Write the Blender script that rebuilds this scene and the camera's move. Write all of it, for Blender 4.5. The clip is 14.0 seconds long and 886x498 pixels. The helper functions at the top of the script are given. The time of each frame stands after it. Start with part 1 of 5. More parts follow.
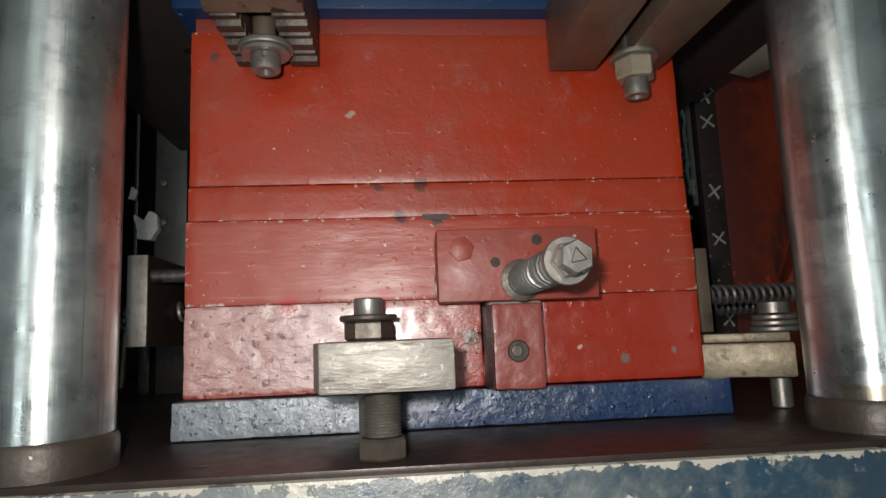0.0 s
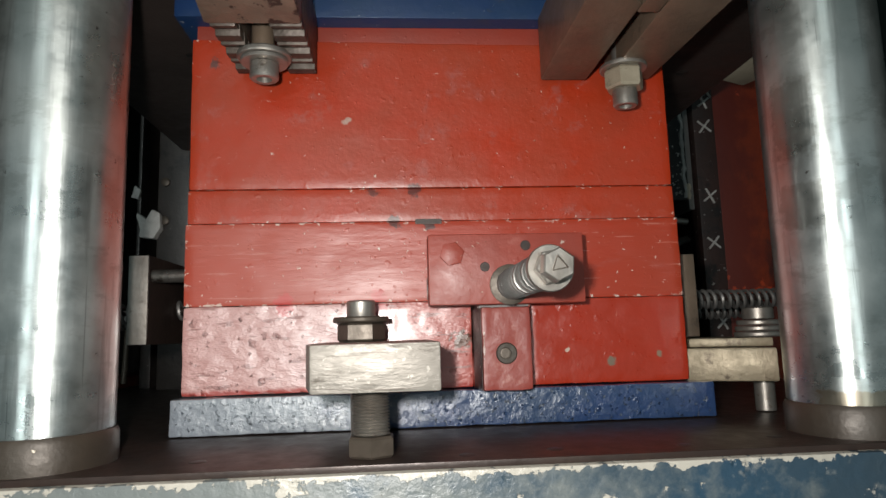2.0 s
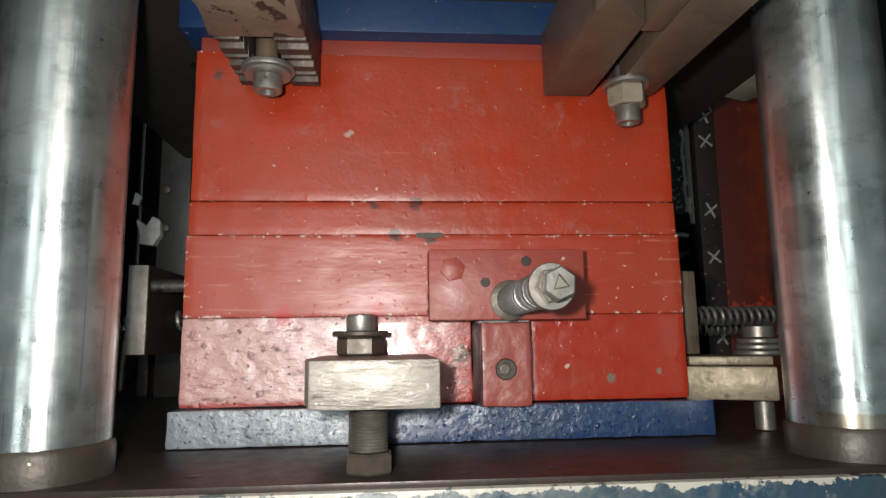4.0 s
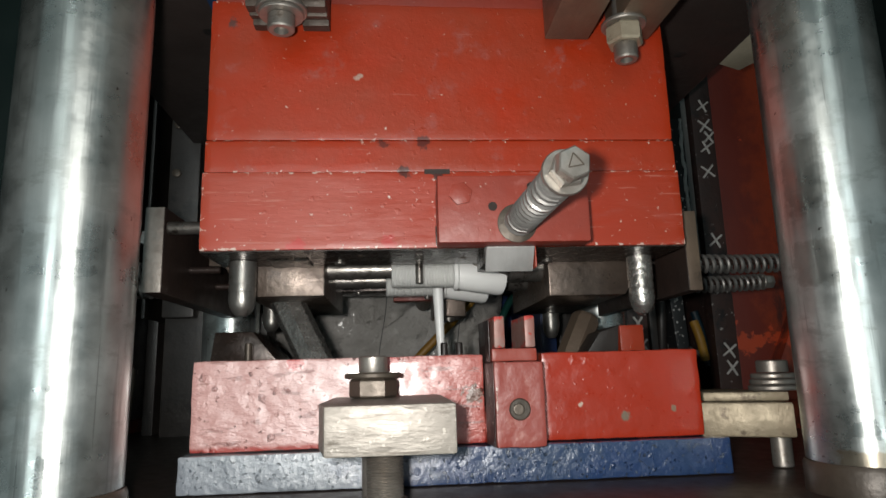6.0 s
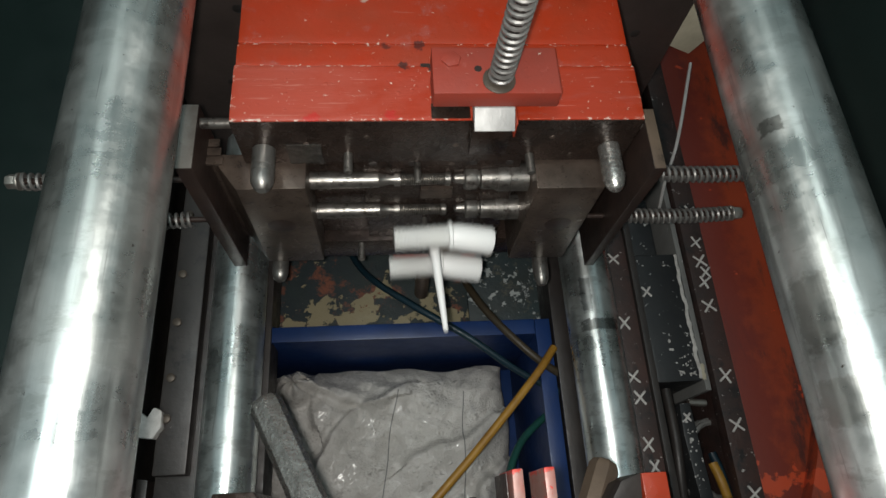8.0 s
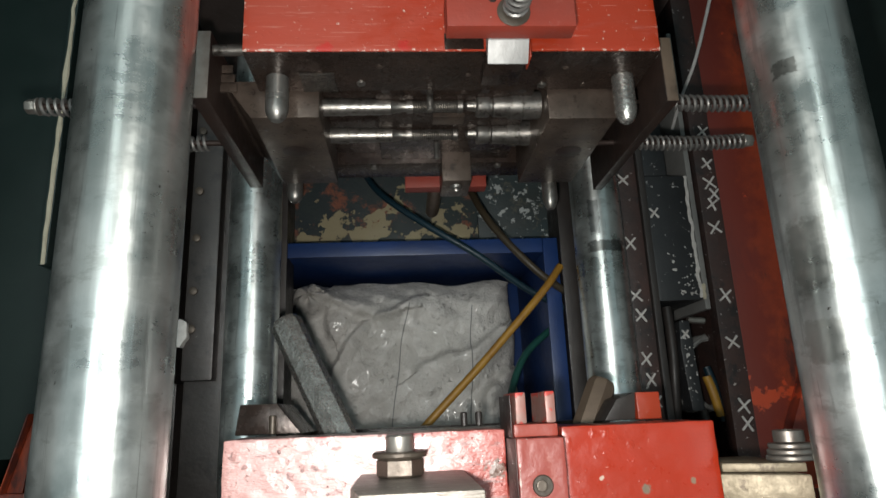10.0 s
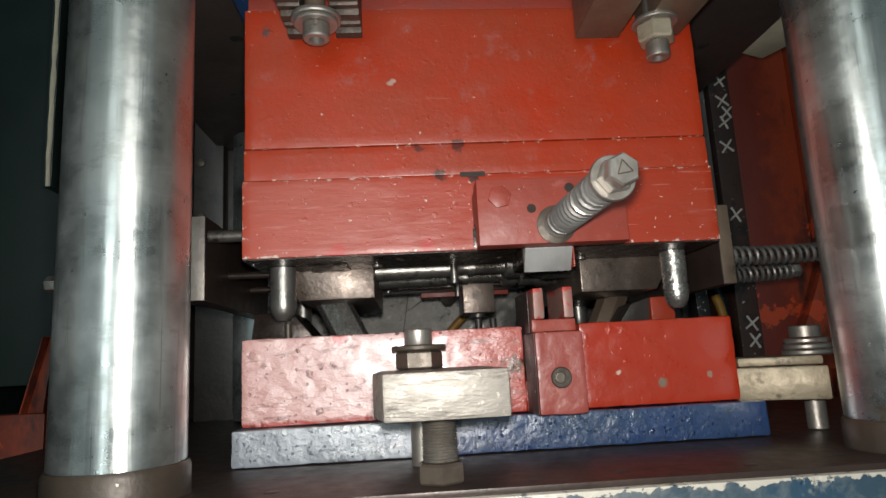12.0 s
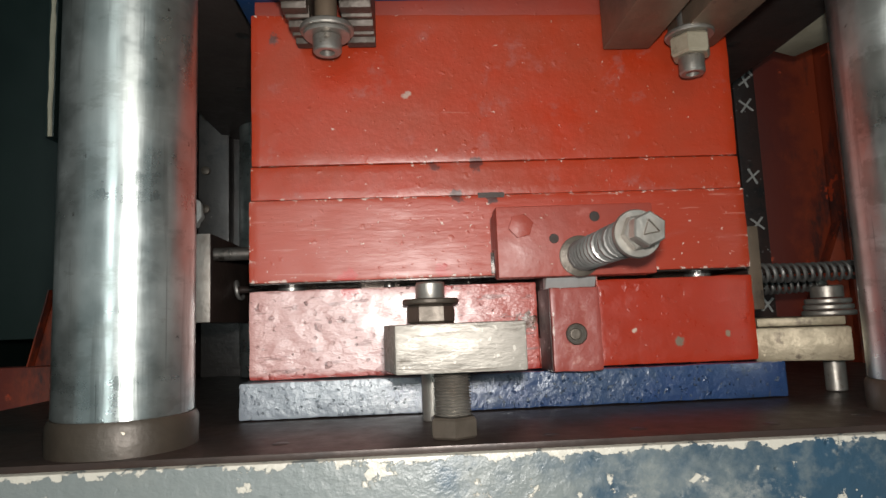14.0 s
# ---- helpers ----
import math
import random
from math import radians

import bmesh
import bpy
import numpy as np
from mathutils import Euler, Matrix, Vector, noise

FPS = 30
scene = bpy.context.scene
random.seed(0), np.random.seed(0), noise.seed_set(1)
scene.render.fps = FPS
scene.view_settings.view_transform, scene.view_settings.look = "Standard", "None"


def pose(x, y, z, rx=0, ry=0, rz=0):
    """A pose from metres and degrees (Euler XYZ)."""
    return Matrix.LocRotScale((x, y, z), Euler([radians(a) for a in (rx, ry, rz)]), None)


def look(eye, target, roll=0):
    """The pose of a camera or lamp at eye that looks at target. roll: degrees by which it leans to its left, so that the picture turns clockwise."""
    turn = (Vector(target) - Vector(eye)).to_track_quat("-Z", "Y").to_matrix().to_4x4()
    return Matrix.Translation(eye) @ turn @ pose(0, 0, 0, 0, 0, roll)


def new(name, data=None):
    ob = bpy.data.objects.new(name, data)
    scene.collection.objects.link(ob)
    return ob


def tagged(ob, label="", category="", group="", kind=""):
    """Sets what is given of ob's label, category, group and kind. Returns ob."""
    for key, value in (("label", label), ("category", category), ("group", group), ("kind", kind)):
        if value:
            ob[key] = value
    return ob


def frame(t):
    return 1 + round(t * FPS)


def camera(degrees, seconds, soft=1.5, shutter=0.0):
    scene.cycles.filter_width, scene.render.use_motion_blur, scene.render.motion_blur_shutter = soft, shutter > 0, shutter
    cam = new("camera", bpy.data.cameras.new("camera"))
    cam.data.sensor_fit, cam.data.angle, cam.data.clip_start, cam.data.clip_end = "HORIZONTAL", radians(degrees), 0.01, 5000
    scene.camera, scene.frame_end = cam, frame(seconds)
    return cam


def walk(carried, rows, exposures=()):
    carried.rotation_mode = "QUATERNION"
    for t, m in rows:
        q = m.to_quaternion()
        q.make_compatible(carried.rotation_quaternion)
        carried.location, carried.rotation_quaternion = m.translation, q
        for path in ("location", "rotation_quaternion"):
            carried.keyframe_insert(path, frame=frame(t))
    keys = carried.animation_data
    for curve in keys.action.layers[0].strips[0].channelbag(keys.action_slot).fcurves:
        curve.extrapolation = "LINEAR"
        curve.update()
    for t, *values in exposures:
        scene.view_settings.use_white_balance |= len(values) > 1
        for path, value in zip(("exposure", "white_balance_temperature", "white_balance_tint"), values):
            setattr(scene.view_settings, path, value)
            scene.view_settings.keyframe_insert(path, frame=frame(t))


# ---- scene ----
cam = camera(70.2, 14.0, shutter=0.4)
PATH = [
    (0, (-0.032, 0.052, 0.366), (0.128, 0.323, -1.609), 28.6),
    (0.5, (-0.029, 0.054, 0.364), (0.122, 0.321, -1.612), 27.0),
    (1, (-0.028, 0.054, 0.365), (0.123, 0.32, -1.612), 27.9),
    (1.5, (-0.029, 0.055, 0.371), (0.125, 0.318, -1.606), 28.7),
    (2, (-0.026, 0.054, 0.377), (0.123, 0.319, -1.599), 28.0),
    (2.5, (-0.025, 0.057, 0.377), (0.125, 0.332, -1.598), 28.0),
    (3, (-0.025, 0.057, 0.377), (0.13, 0.339, -1.597), 28.3),
    (5.5, (-0.031, 0.062, 0.377), (0.113, 0.39, -1.591), 22.9),
    (6, (-0.032, 0.064, 0.378), (0.115, 0.443, -1.58), 20.0),
    (6.5, (-0.035, 0.067, 0.377), (0.125, 0.567, -1.553), 16.2),
    (7, (-0.04, 0.066, 0.375), (0.156, 0.778, -1.483), 12.8),
    (7.2, (-0.04, 0.067, 0.375), (0.156, 0.877, -1.444), 10.7),
    (9.3, (-0.042, 0.075, 0.384), (0.088, 0.711, -1.507), 10.3),
    (9.5, (-0.04, 0.078, 0.391), (0.089, 0.67, -1.515), 10.5),
    (10, (-0.042, 0.083, 0.397), (0.09, 0.59, -1.533), 12.8),
    (10.5, (-0.039, 0.083, 0.399), (0.096, 0.519, -1.548), 15.9),
    (11, (-0.047, 0.08, 0.394), (0.094, 0.501, -1.556), 17.3),
    (11.5, (-0.049, 0.066, 0.394), (0.083, 0.443, -1.566), 17.5),
    (12, (-0.051, 0.056, 0.384), (0.071, 0.398, -1.583), 16.9),
    (12.5, (-0.052, 0.051, 0.377), (0.046, 0.361, -1.596), 14.6),
    (13, (-0.054, 0.049, 0.374), (0.042, 0.321, -1.605), 17.0),
    (13.5, (-0.054, 0.049, 0.373), (0.045, 0.292, -1.61), 20.1),
    (14, (-0.055, 0.051, 0.371), (0.046, 0.283, -1.613), 21.5),
]
walk(cam, [(t, look(eye, target, roll)) for t, eye, target, roll in PATH],
     exposures=((0.0, -0.20), (0.5, 0.02), (1.0, 0.15), (3.0, 0.15), (5.5, 0.18), (6.5, 0.50), (7.0, 0.96), (10.0, 0.94), (10.5, 0.90), (11.0, 0.62), (12.5, 0.26), (14.0, 0.26)))

# ---- light: the torch beside the lens, one tube overhead and an added dim fill below the ceiling ----
world = bpy.data.worlds.new("hall_air")
world.use_nodes = True
world.node_tree.nodes["Background"].inputs[0].default_value = (0.30, 0.42, 0.42, 1)
world.node_tree.nodes["Background"].inputs[1].default_value = 0.115
scene.world = world

torch = new("torch_lamp", bpy.data.lights.new("torch_lamp", "SPOT"))
torch.data.energy = 4.7
torch.data.color = (1.0, 0.97, 0.92)
torch.data.spot_size, torch.data.spot_blend = radians(150), 0.6
torch.data.shadow_soft_size = 0.006
torch.matrix_world = look((-0.050, 0.070, 0.374), (-0.01, 0.20, -0.3))

tube = new("ceiling_tube_lamp", bpy.data.lights.new("ceiling_tube_lamp", "AREA"))
tube.data.shape, tube.data.size, tube.data.size_y = "RECTANGLE", 0.22, 1.0
tube.data.energy, tube.data.color = 3.8, (0.90, 1.0, 0.99)
tube.matrix_world = pose(-0.30, 0.25, 1.76)

# Added fill without a seen source: lifts dark tones and reflections in the bars.
ceiling_fill = new("added_ceiling_fill", bpy.data.lights.new("added_ceiling_fill", "AREA"))
ceiling_fill.data.shape, ceiling_fill.data.size, ceiling_fill.data.size_y = "RECTANGLE", 5.4, 5.8
ceiling_fill.data.energy, ceiling_fill.data.color = 15.0, (0.72, 0.97, 1.0)
ceiling_fill.matrix_world = pose(0.0, 0.25, 1.79)


# ---- materials ----
def material(name):
    m = bpy.data.materials.new(name)
    m.use_nodes = True
    nt = m.node_tree
    return m, nt, nt.nodes["Principled BSDF"]


def node(nt, kind, **values):
    n = nt.nodes.new(kind)
    for k, v in values.items():
        n.inputs[k].default_value = v
    return n


def coords(nt, stretch=(1, 1, 1)):
    tc = nt.nodes.new("ShaderNodeTexCoord")
    mp = nt.nodes.new("ShaderNodeMapping")
    mp.inputs["Scale"].default_value = stretch
    nt.links.new(tc.outputs["Object"], mp.inputs["Vector"])
    return mp.outputs["Vector"]


def noise_tex(nt, vec, scale, detail=4.0, rough=0.6):
    n = node(nt, "ShaderNodeTexNoise", Scale=scale, Detail=detail, Roughness=rough)
    nt.links.new(vec, n.inputs["Vector"])
    return n.outputs["Fac"]


def ramp(nt, fac, lo, hi, a=0.0, b=1.0):
    r = node(nt, "ShaderNodeMapRange")
    r.inputs["From Min"].default_value, r.inputs["From Max"].default_value = lo, hi
    r.inputs["To Min"].default_value, r.inputs["To Max"].default_value = a, b
    nt.links.new(fac, r.inputs["Value"])
    return r.outputs["Result"]


def mix(nt, fac, a, b):
    m = nt.nodes.new("ShaderNodeMix")
    m.data_type = "RGBA"
    nt.links.new(fac, m.inputs["Factor"])
    for sock, v in (("A", a), ("B", b)):
        s = [i for i in m.inputs if i.name == sock and i.type == "RGBA"][0]
        if isinstance(v, tuple):
            s.default_value = (*v, 1)
        else:
            nt.links.new(v, s)
    return [o for o in m.outputs if o.type == "RGBA"][0]


def math_node(nt, op, a, b):
    m = nt.nodes.new("ShaderNodeMath")
    m.operation = op
    for i, v in enumerate((a, b)):
        if isinstance(v, (int, float)):
            m.inputs[i].default_value = v
        else:
            nt.links.new(v, m.inputs[i])
    return m.outputs[0]


def bump(nt, bsdf, height, strength=0.3, distance=0.001):
    b = nt.nodes.new("ShaderNodeBump")
    b.inputs["Strength"].default_value = strength
    b.inputs["Distance"].default_value = distance
    nt.links.new(height, b.inputs["Height"])
    nt.links.new(b.outputs["Normal"], bsdf.inputs["Normal"])


def surface(name, a, b, rough=(0.35, 0.6), metal=0.0, big=18, fine=220, relief=0.3, depth=0.0008,
            chip=None, chip_at=0.68, chip_scale=90, stretch=(1, 1, 1), stain=None, stain_at=0.6, spec=0.5, edge=None, pit=1.0, blots=(), fade_sheen=(), scratch=None, coat=0.0, coat_rough=0.34, pocks=()):
    """Two tones at a large scale, grain in gloss and relief at a fine one, chips and stains with their own shapes."""
    m, nt, p = material(name)
    v = coords(nt, stretch)
    tone = ramp(nt, noise_tex(nt, v, big, 5), 0.3, 0.7)
    col = mix(nt, tone, a, b)
    grain = noise_tex(nt, v, fine, 4)
    height = grain
    rg = ramp(nt, noise_tex(nt, v, big * 3, 6, 0.7), 0.3, 0.7, rough[0], rough[1])
    if stain:
        mask = ramp(nt, noise_tex(nt, v, big * 1.7, 8, 0.75), stain_at, stain_at + 0.09)
        col = mix(nt, mask, col, stain)
    # Tints along one axis: real paint tones, and sheen painted into the colour.
    for axis, at, width, tint, most in fade_sheen:
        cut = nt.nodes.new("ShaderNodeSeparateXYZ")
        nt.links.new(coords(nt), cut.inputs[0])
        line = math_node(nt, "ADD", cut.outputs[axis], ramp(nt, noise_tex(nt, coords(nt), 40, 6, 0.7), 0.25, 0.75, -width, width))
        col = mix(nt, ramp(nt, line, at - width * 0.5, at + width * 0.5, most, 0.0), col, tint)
    if chip:
        src = noise_tex(nt, coords(nt), chip_scale, 6, 0.62)
        for axis, at, width, lift in edge or ():
            sep = nt.nodes.new("ShaderNodeSeparateXYZ")
            nt.links.new(coords(nt), sep.inputs[0])
            away = math_node(nt, "ABSOLUTE", math_node(nt, "SUBTRACT", sep.outputs[axis], at), 0)
            src = math_node(nt, "ADD", src, ramp(nt, away, 0.0, width, lift, 0.0))
        mask = ramp(nt, src, chip_at, chip_at + 0.02)
        col = mix(nt, mask, col, chip)
        height = math_node(nt, "SUBTRACT", grain, math_node(nt, "MULTIPLY", mask, pit))
    if scratch:
        run, scale, at, tint = scratch
        col = mix(nt, ramp(nt, noise_tex(nt, coords(nt, run), scale, 5, 0.6), at, at + 0.03, 0.0, 0.8), col, tint)
    for (bx, by, bz), size, tint in blots:
        warp = nt.nodes.new("ShaderNodeMapping")
        warp.inputs["Location"].default_value = (-bx, -by, -bz)
        nt.links.new(coords(nt), warp.inputs["Vector"])
        far = nt.nodes.new("ShaderNodeVectorMath")
        far.operation = "LENGTH"
        nt.links.new(warp.outputs["Vector"], far.inputs[0])
        ragged = math_node(nt, "ADD", far.outputs["Value"], ramp(nt, noise_tex(nt, coords(nt), 260, 5), 0.2, 0.8, -size, size))
        col = mix(nt, ramp(nt, ragged, size * 0.7, size * 1.1, 0.9, 0.0), col, tint)
    for scale, share, high in pocks:
        cell = node(nt, "ShaderNodeTexVoronoi", Scale=scale, Randomness=1.0)
        stir = node(nt, "ShaderNodeTexNoise", Scale=scale * 1.6, Detail=2.0)
        nt.links.new(coords(nt), stir.inputs["Vector"])
        bent = nt.nodes.new("ShaderNodeVectorMath")
        bent.operation = "MULTIPLY_ADD"
        nt.links.new(stir.outputs["Color"], bent.inputs[0])
        bent.inputs[1].default_value = (0.9 / scale, 0.6 / scale, 0.9 / scale)
        nt.links.new(coords(nt), bent.inputs[2])
        nt.links.new(bent.outputs[0], cell.inputs["Vector"])
        pick = nt.nodes.new("ShaderNodeSeparateColor")
        nt.links.new(cell.outputs["Color"], pick.inputs[0])
        some = ramp(nt, pick.outputs[0], 1.0 - share, 1.0 - share * 0.7)
        size = ramp(nt, pick.outputs[1], 0.0, 1.0, 0.16, 0.42)
        dome = math_node(nt, "MAXIMUM", math_node(nt, "SUBTRACT", 1.0, math_node(nt, "DIVIDE", cell.outputs["Distance"], size)), 0.0)
        height = math_node(nt, "ADD", height, math_node(nt, "MULTIPLY", math_node(nt, "MULTIPLY", dome, some), high))
    nt.links.new(col, p.inputs["Base Color"])
    nt.links.new(rg, p.inputs["Roughness"])
    p.inputs["Metallic"].default_value = metal
    p.inputs["Specular IOR Level"].default_value = spec
    p.inputs["Coat Weight"].default_value = coat
    p.inputs["Coat Roughness"].default_value = coat_rough
    if relief:
        bump(nt, p, height, relief, depth)
    return m


RED = surface("red_paint", (0.375, 0.027, 0.004), (0.300, 0.042, 0.017), (0.30, 0.46), big=19, fine=190, relief=0.30, depth=0.001, pocks=((170, 0.14, 0.9), (420, 0.14, 0.6)),
              chip=(0.60, 0.46, 0.40), chip_at=0.684, chip_scale=330, stain=(0.33, 0.072, 0.052), stain_at=0.555, spec=0.5, scratch=((0.07, 1, 1), 330, 0.70, (0.38, 0.10, 0.07)),
              edge=((1, -0.087, 0.004, 0.10), (1, -0.0175, 0.003, 0.08), (1, -0.038, 0.003, 0.06), (1, 0.078, 0.003, 0.13)),
              blots=(((-0.027, -0.039, 0.245), 0.0050, (0.05, 0.014, 0.010)), ((-0.006, -0.040, 0.245), 0.0042, (0.035, 0.012, 0.010)), ((-0.040, -0.020, 0.244), 0.0035, (0.10, 0.02, 0.014)),
                     ((-0.014, -0.0185, 0.244), 0.0040, (0.08, 0.016, 0.012)), ((-0.093, -0.0855, 0.245), 0.0055, (0.42, 0.012, 0.008)), ((-0.036, -0.083, 0.245), 0.0050, (0.40, 0.014, 0.010)),
                     ((-0.055, 0.025, 0.245), 0.0026, (0.42, 0.30, 0.25)), ((-0.135, 0.062, 0.245), 0.0032, (0.09, 0.05, 0.045))))
# Pink left: faded paint, made paler still with painted-in glare.
RED_OLD = surface("faded_glare_thick_red_paint", (0.405, 0.075, 0.055), (0.365, 0.048, 0.032), (0.33, 0.52), big=30, fine=130, relief=1.0, depth=0.0022, stretch=(0.6, 1, 1), coat_rough=0.22, pocks=((150, 0.20, 1.2), (300, 0.14, -0.7), (75, 0.10, 1.2)),
                  chip=(0.26, 0.09, 0.075), chip_at=0.69, chip_scale=165, spec=1.0, pit=1.4, stain=(0.42, 0.095, 0.072), stain_at=0.57, coat=0.9, fade_sheen=((0, -0.030, 0.030, (0.54, 0.31, 0.29), 0.88), (1, -0.0152, 0.0016, (0.33, 0.022, 0.012), 0.9)), scratch=((0.20, 1, 0.3), 260, 0.60, (0.24, 0.085, 0.072)),
                  edge=((1, 0.033, 0.003, 0.03), (0, -0.15, 0.006, 0.06), (1, -0.018, 0.002, 0.08)),
                  blots=(((-0.092, 0.031, 0.245), 0.0045, (0.42, 0.012, 0.008)), ((0.012, 0.010, 0.245), 0.0055, (0.13, 0.08, 0.055)), ((-0.036, 0.030, 0.245), 0.004, (0.40, 0.014, 0.010))))
RED_GLOSS = surface("glossy_red_paint", (0.355, 0.022, 0.004), (0.305, 0.025, 0.008), (0.24, 0.42), big=26, fine=110, relief=0.30, depth=0.0015, pocks=((130, 0.10, 1.2), (400, 0.10, 0.5)),
                    chip=(0.48, 0.13, 0.09), chip_at=0.70, chip_scale=170, spec=0.7,
                    blots=(((0.103, -0.006, 0.245), 0.0028, (0.16, 0.14, 0.10)), ((0.076, 0.002, 0.245), 0.0013, (0.55, 0.42, 0.34)), ((0.132, -0.002, 0.245), 0.0024, (0.20, 0.16, 0.11))))
RED_DULL = surface("dull_red_paint", (0.285, 0.036, 0.019), (0.235, 0.042, 0.028), (0.38, 0.54), big=30, fine=120, relief=0.35, depth=0.0012,
                   chip=(0.50, 0.38, 0.32), chip_at=0.70, chip_scale=180, stain=(0.32, 0.085, 0.066), stain_at=0.60, pocks=((260, 0.12, 0.7),))
RED_BRACKET = surface("worn_bracket_red_paint", (0.27, 0.054, 0.041), (0.245, 0.041, 0.030), (0.36, 0.52), big=40, fine=90, relief=0.5, depth=0.0015,
                      chip=(0.46, 0.32, 0.28), chip_at=0.69, chip_scale=150, stain=(0.34, 0.12, 0.095), stain_at=0.58, spec=0.6,
                      edge=((0, 0.0222, 0.0014, 0.13), (0, 0.0486, 0.0010, 0.08), (1, 0.0275, 0.0010, 0.10)))
RED_BARE = surface("rubbed_red_paint", (0.22, 0.150, 0.130), (0.27, 0.085, 0.065), (0.36, 0.54), 0.1, big=60, fine=140, relief=0.4,
                   chip=(0.40, 0.030, 0.020), chip_at=0.63, chip_scale=120, edge=((1, 0.0535, 0.004, 0.20), (1, 0.036, 0.006, 0.16)))
# The pinkish left is sheen painted into the red; scratches and chips are wear.
RED_CORE = surface("brushed_sheen_tinted_red_paint", (0.365, 0.028, 0.006), (0.315, 0.033, 0.010), (0.32, 0.50), big=22, fine=230, relief=0.26, depth=0.0012, stretch=(0.22, 1, 1), coat_rough=0.28, pocks=((210, 0.16, 0.9), (430, 0.14, -0.7)),
                   chip=(0.60, 0.46, 0.40), chip_at=0.665, chip_scale=300, stain=(0.34, 0.060, 0.040), stain_at=0.57, spec=0.55, coat=0.15,
                   fade_sheen=((0, -0.045, 0.075, (0.44, 0.12, 0.09), 0.28),), scratch=((0.05, 1, 1), 420, 0.625, (0.44, 0.14, 0.105)),
                   edge=((1, -0.0865, 0.0025, 0.10), (1, -0.0385, 0.0022, 0.12), (0, -0.149, 0.003, 0.08), (0, 0.149, 0.003, 0.06)),
                   blots=(((-0.027, -0.039, 0.245), 0.0040, (0.05, 0.014, 0.010)), ((-0.006, -0.040, 0.245), 0.0036, (0.035, 0.012, 0.010)),
                          ((-0.093, -0.0855, 0.245), 0.0050, (0.42, 0.014, 0.008)), ((-0.036, -0.083, 0.245), 0.0045, (0.41, 0.016, 0.010))))
# Pale grey at the left is lamp sheen painted into the blue.
BLUE = surface("sheen_tinted_blue_paint", (0.011, 0.036, 0.125), (0.020, 0.046, 0.100), (0.28, 0.44), big=24, fine=130, relief=0.85, depth=0.0018, coat_rough=0.22, pocks=((170, 0.25, 1.0), (380, 0.25, -1.1)),
               chip=(0.10, 0.12, 0.16), chip_at=0.615, chip_scale=290, stain=(0.04, 0.06, 0.09), stain_at=0.58, spec=0.9, pit=1.8, coat=0.9, fade_sheen=((0, -0.055, 0.035, (0.29, 0.315, 0.335), 0.75),))
BLUE_DEEP = surface("deep_blue_paint", (0.009, 0.032, 0.110), (0.016, 0.040, 0.088), (0.28, 0.45), big=24, fine=120, relief=0.35, depth=0.0014,
                    chip=(0.26, 0.28, 0.31), chip_at=0.675, chip_scale=230, stain=(0.035, 0.045, 0.06), stain_at=0.58)
PLATEN_BLUE = surface("chipped_blue_paint", (0.020, 0.058, 0.100), (0.040, 0.062, 0.080), (0.28, 0.5), big=14, fine=200, relief=0.5, depth=0.0012, fade_sheen=((0, 0.05, 0.16, (0.165, 0.180, 0.172), 0.9),), pocks=((140, 0.2, -1.0),),
                      chip=(0.46, 0.43, 0.37), chip_at=0.640, chip_scale=95, stain=(0.235, 0.24, 0.228), stain_at=0.53, edge=((1, 0.097, 0.0045, 0.22), (0, 0.02, 0.16, 0.035)))
PLATEN_STEEL = surface("oily_platen_steel", (0.055, 0.035, 0.028), (0.03, 0.022, 0.020), (0.3, 0.5), 0.35, big=30, fine=260, relief=0.2)
DARK_STEEL = surface("dark_oily_steel", (0.050, 0.033, 0.026), (0.025, 0.017, 0.014), (0.17, 0.38), 0.4, big=40, fine=320, relief=0.3,
                     stain=(0.018, 0.014, 0.012), stain_at=0.56, chip=(0.20, 0.17, 0.15), chip_at=0.71, chip_scale=150)
SLIDE_STEEL = surface("worn_tool_steel", (0.130, 0.098, 0.078), (0.062, 0.046, 0.037), (0.22, 0.44), 0.5, big=46, fine=300, relief=0.35,
                      stain=(0.05, 0.038, 0.032), stain_at=0.55)
SPARKLE = surface("pitted_oily_steel", (0.16, 0.145, 0.13), (0.08, 0.068, 0.058), (0.14, 0.28), 0.8, big=120, fine=420, relief=1.0, depth=0.003, pocks=((420, 0.5, 1.2), (800, 0.4, -0.8)))
PIN_STEEL = surface("dull_ground_steel", (0.36, 0.345, 0.325), (0.20, 0.19, 0.175), (0.26, 0.44), 0.85, big=50, fine=320, relief=0.3,
                    stain=(0.10, 0.085, 0.07), stain_at=0.57)
SPRING_STEEL = surface("grey_spring_wire", (0.32, 0.31, 0.295), (0.20, 0.19, 0.18), (0.38, 0.54), 0.7, big=60, fine=420, relief=0.2)
RAM_STEEL = surface("rough_hardened_bar", (0.56, 0.54, 0.51), (0.30, 0.285, 0.265), (0.18, 0.34), 0.85, big=50, fine=240, relief=0.6, depth=0.0014, pocks=((320, 0.2, -0.8),))
BRIGHT_STEEL = surface("bright_ground_steel", (0.34, 0.32, 0.295), (0.18, 0.166, 0.15), (0.24, 0.44), 0.85, big=70, fine=400, relief=0.35,
                       stain=(0.07, 0.058, 0.048), stain_at=0.54)
BOLT_STEEL = surface("grey_bolt_steel", (0.40, 0.38, 0.35), (0.28, 0.25, 0.22), (0.34, 0.52), 0.8, big=60, fine=420, relief=0.22,
                     stain=(0.14, 0.11, 0.09), stain_at=0.6)
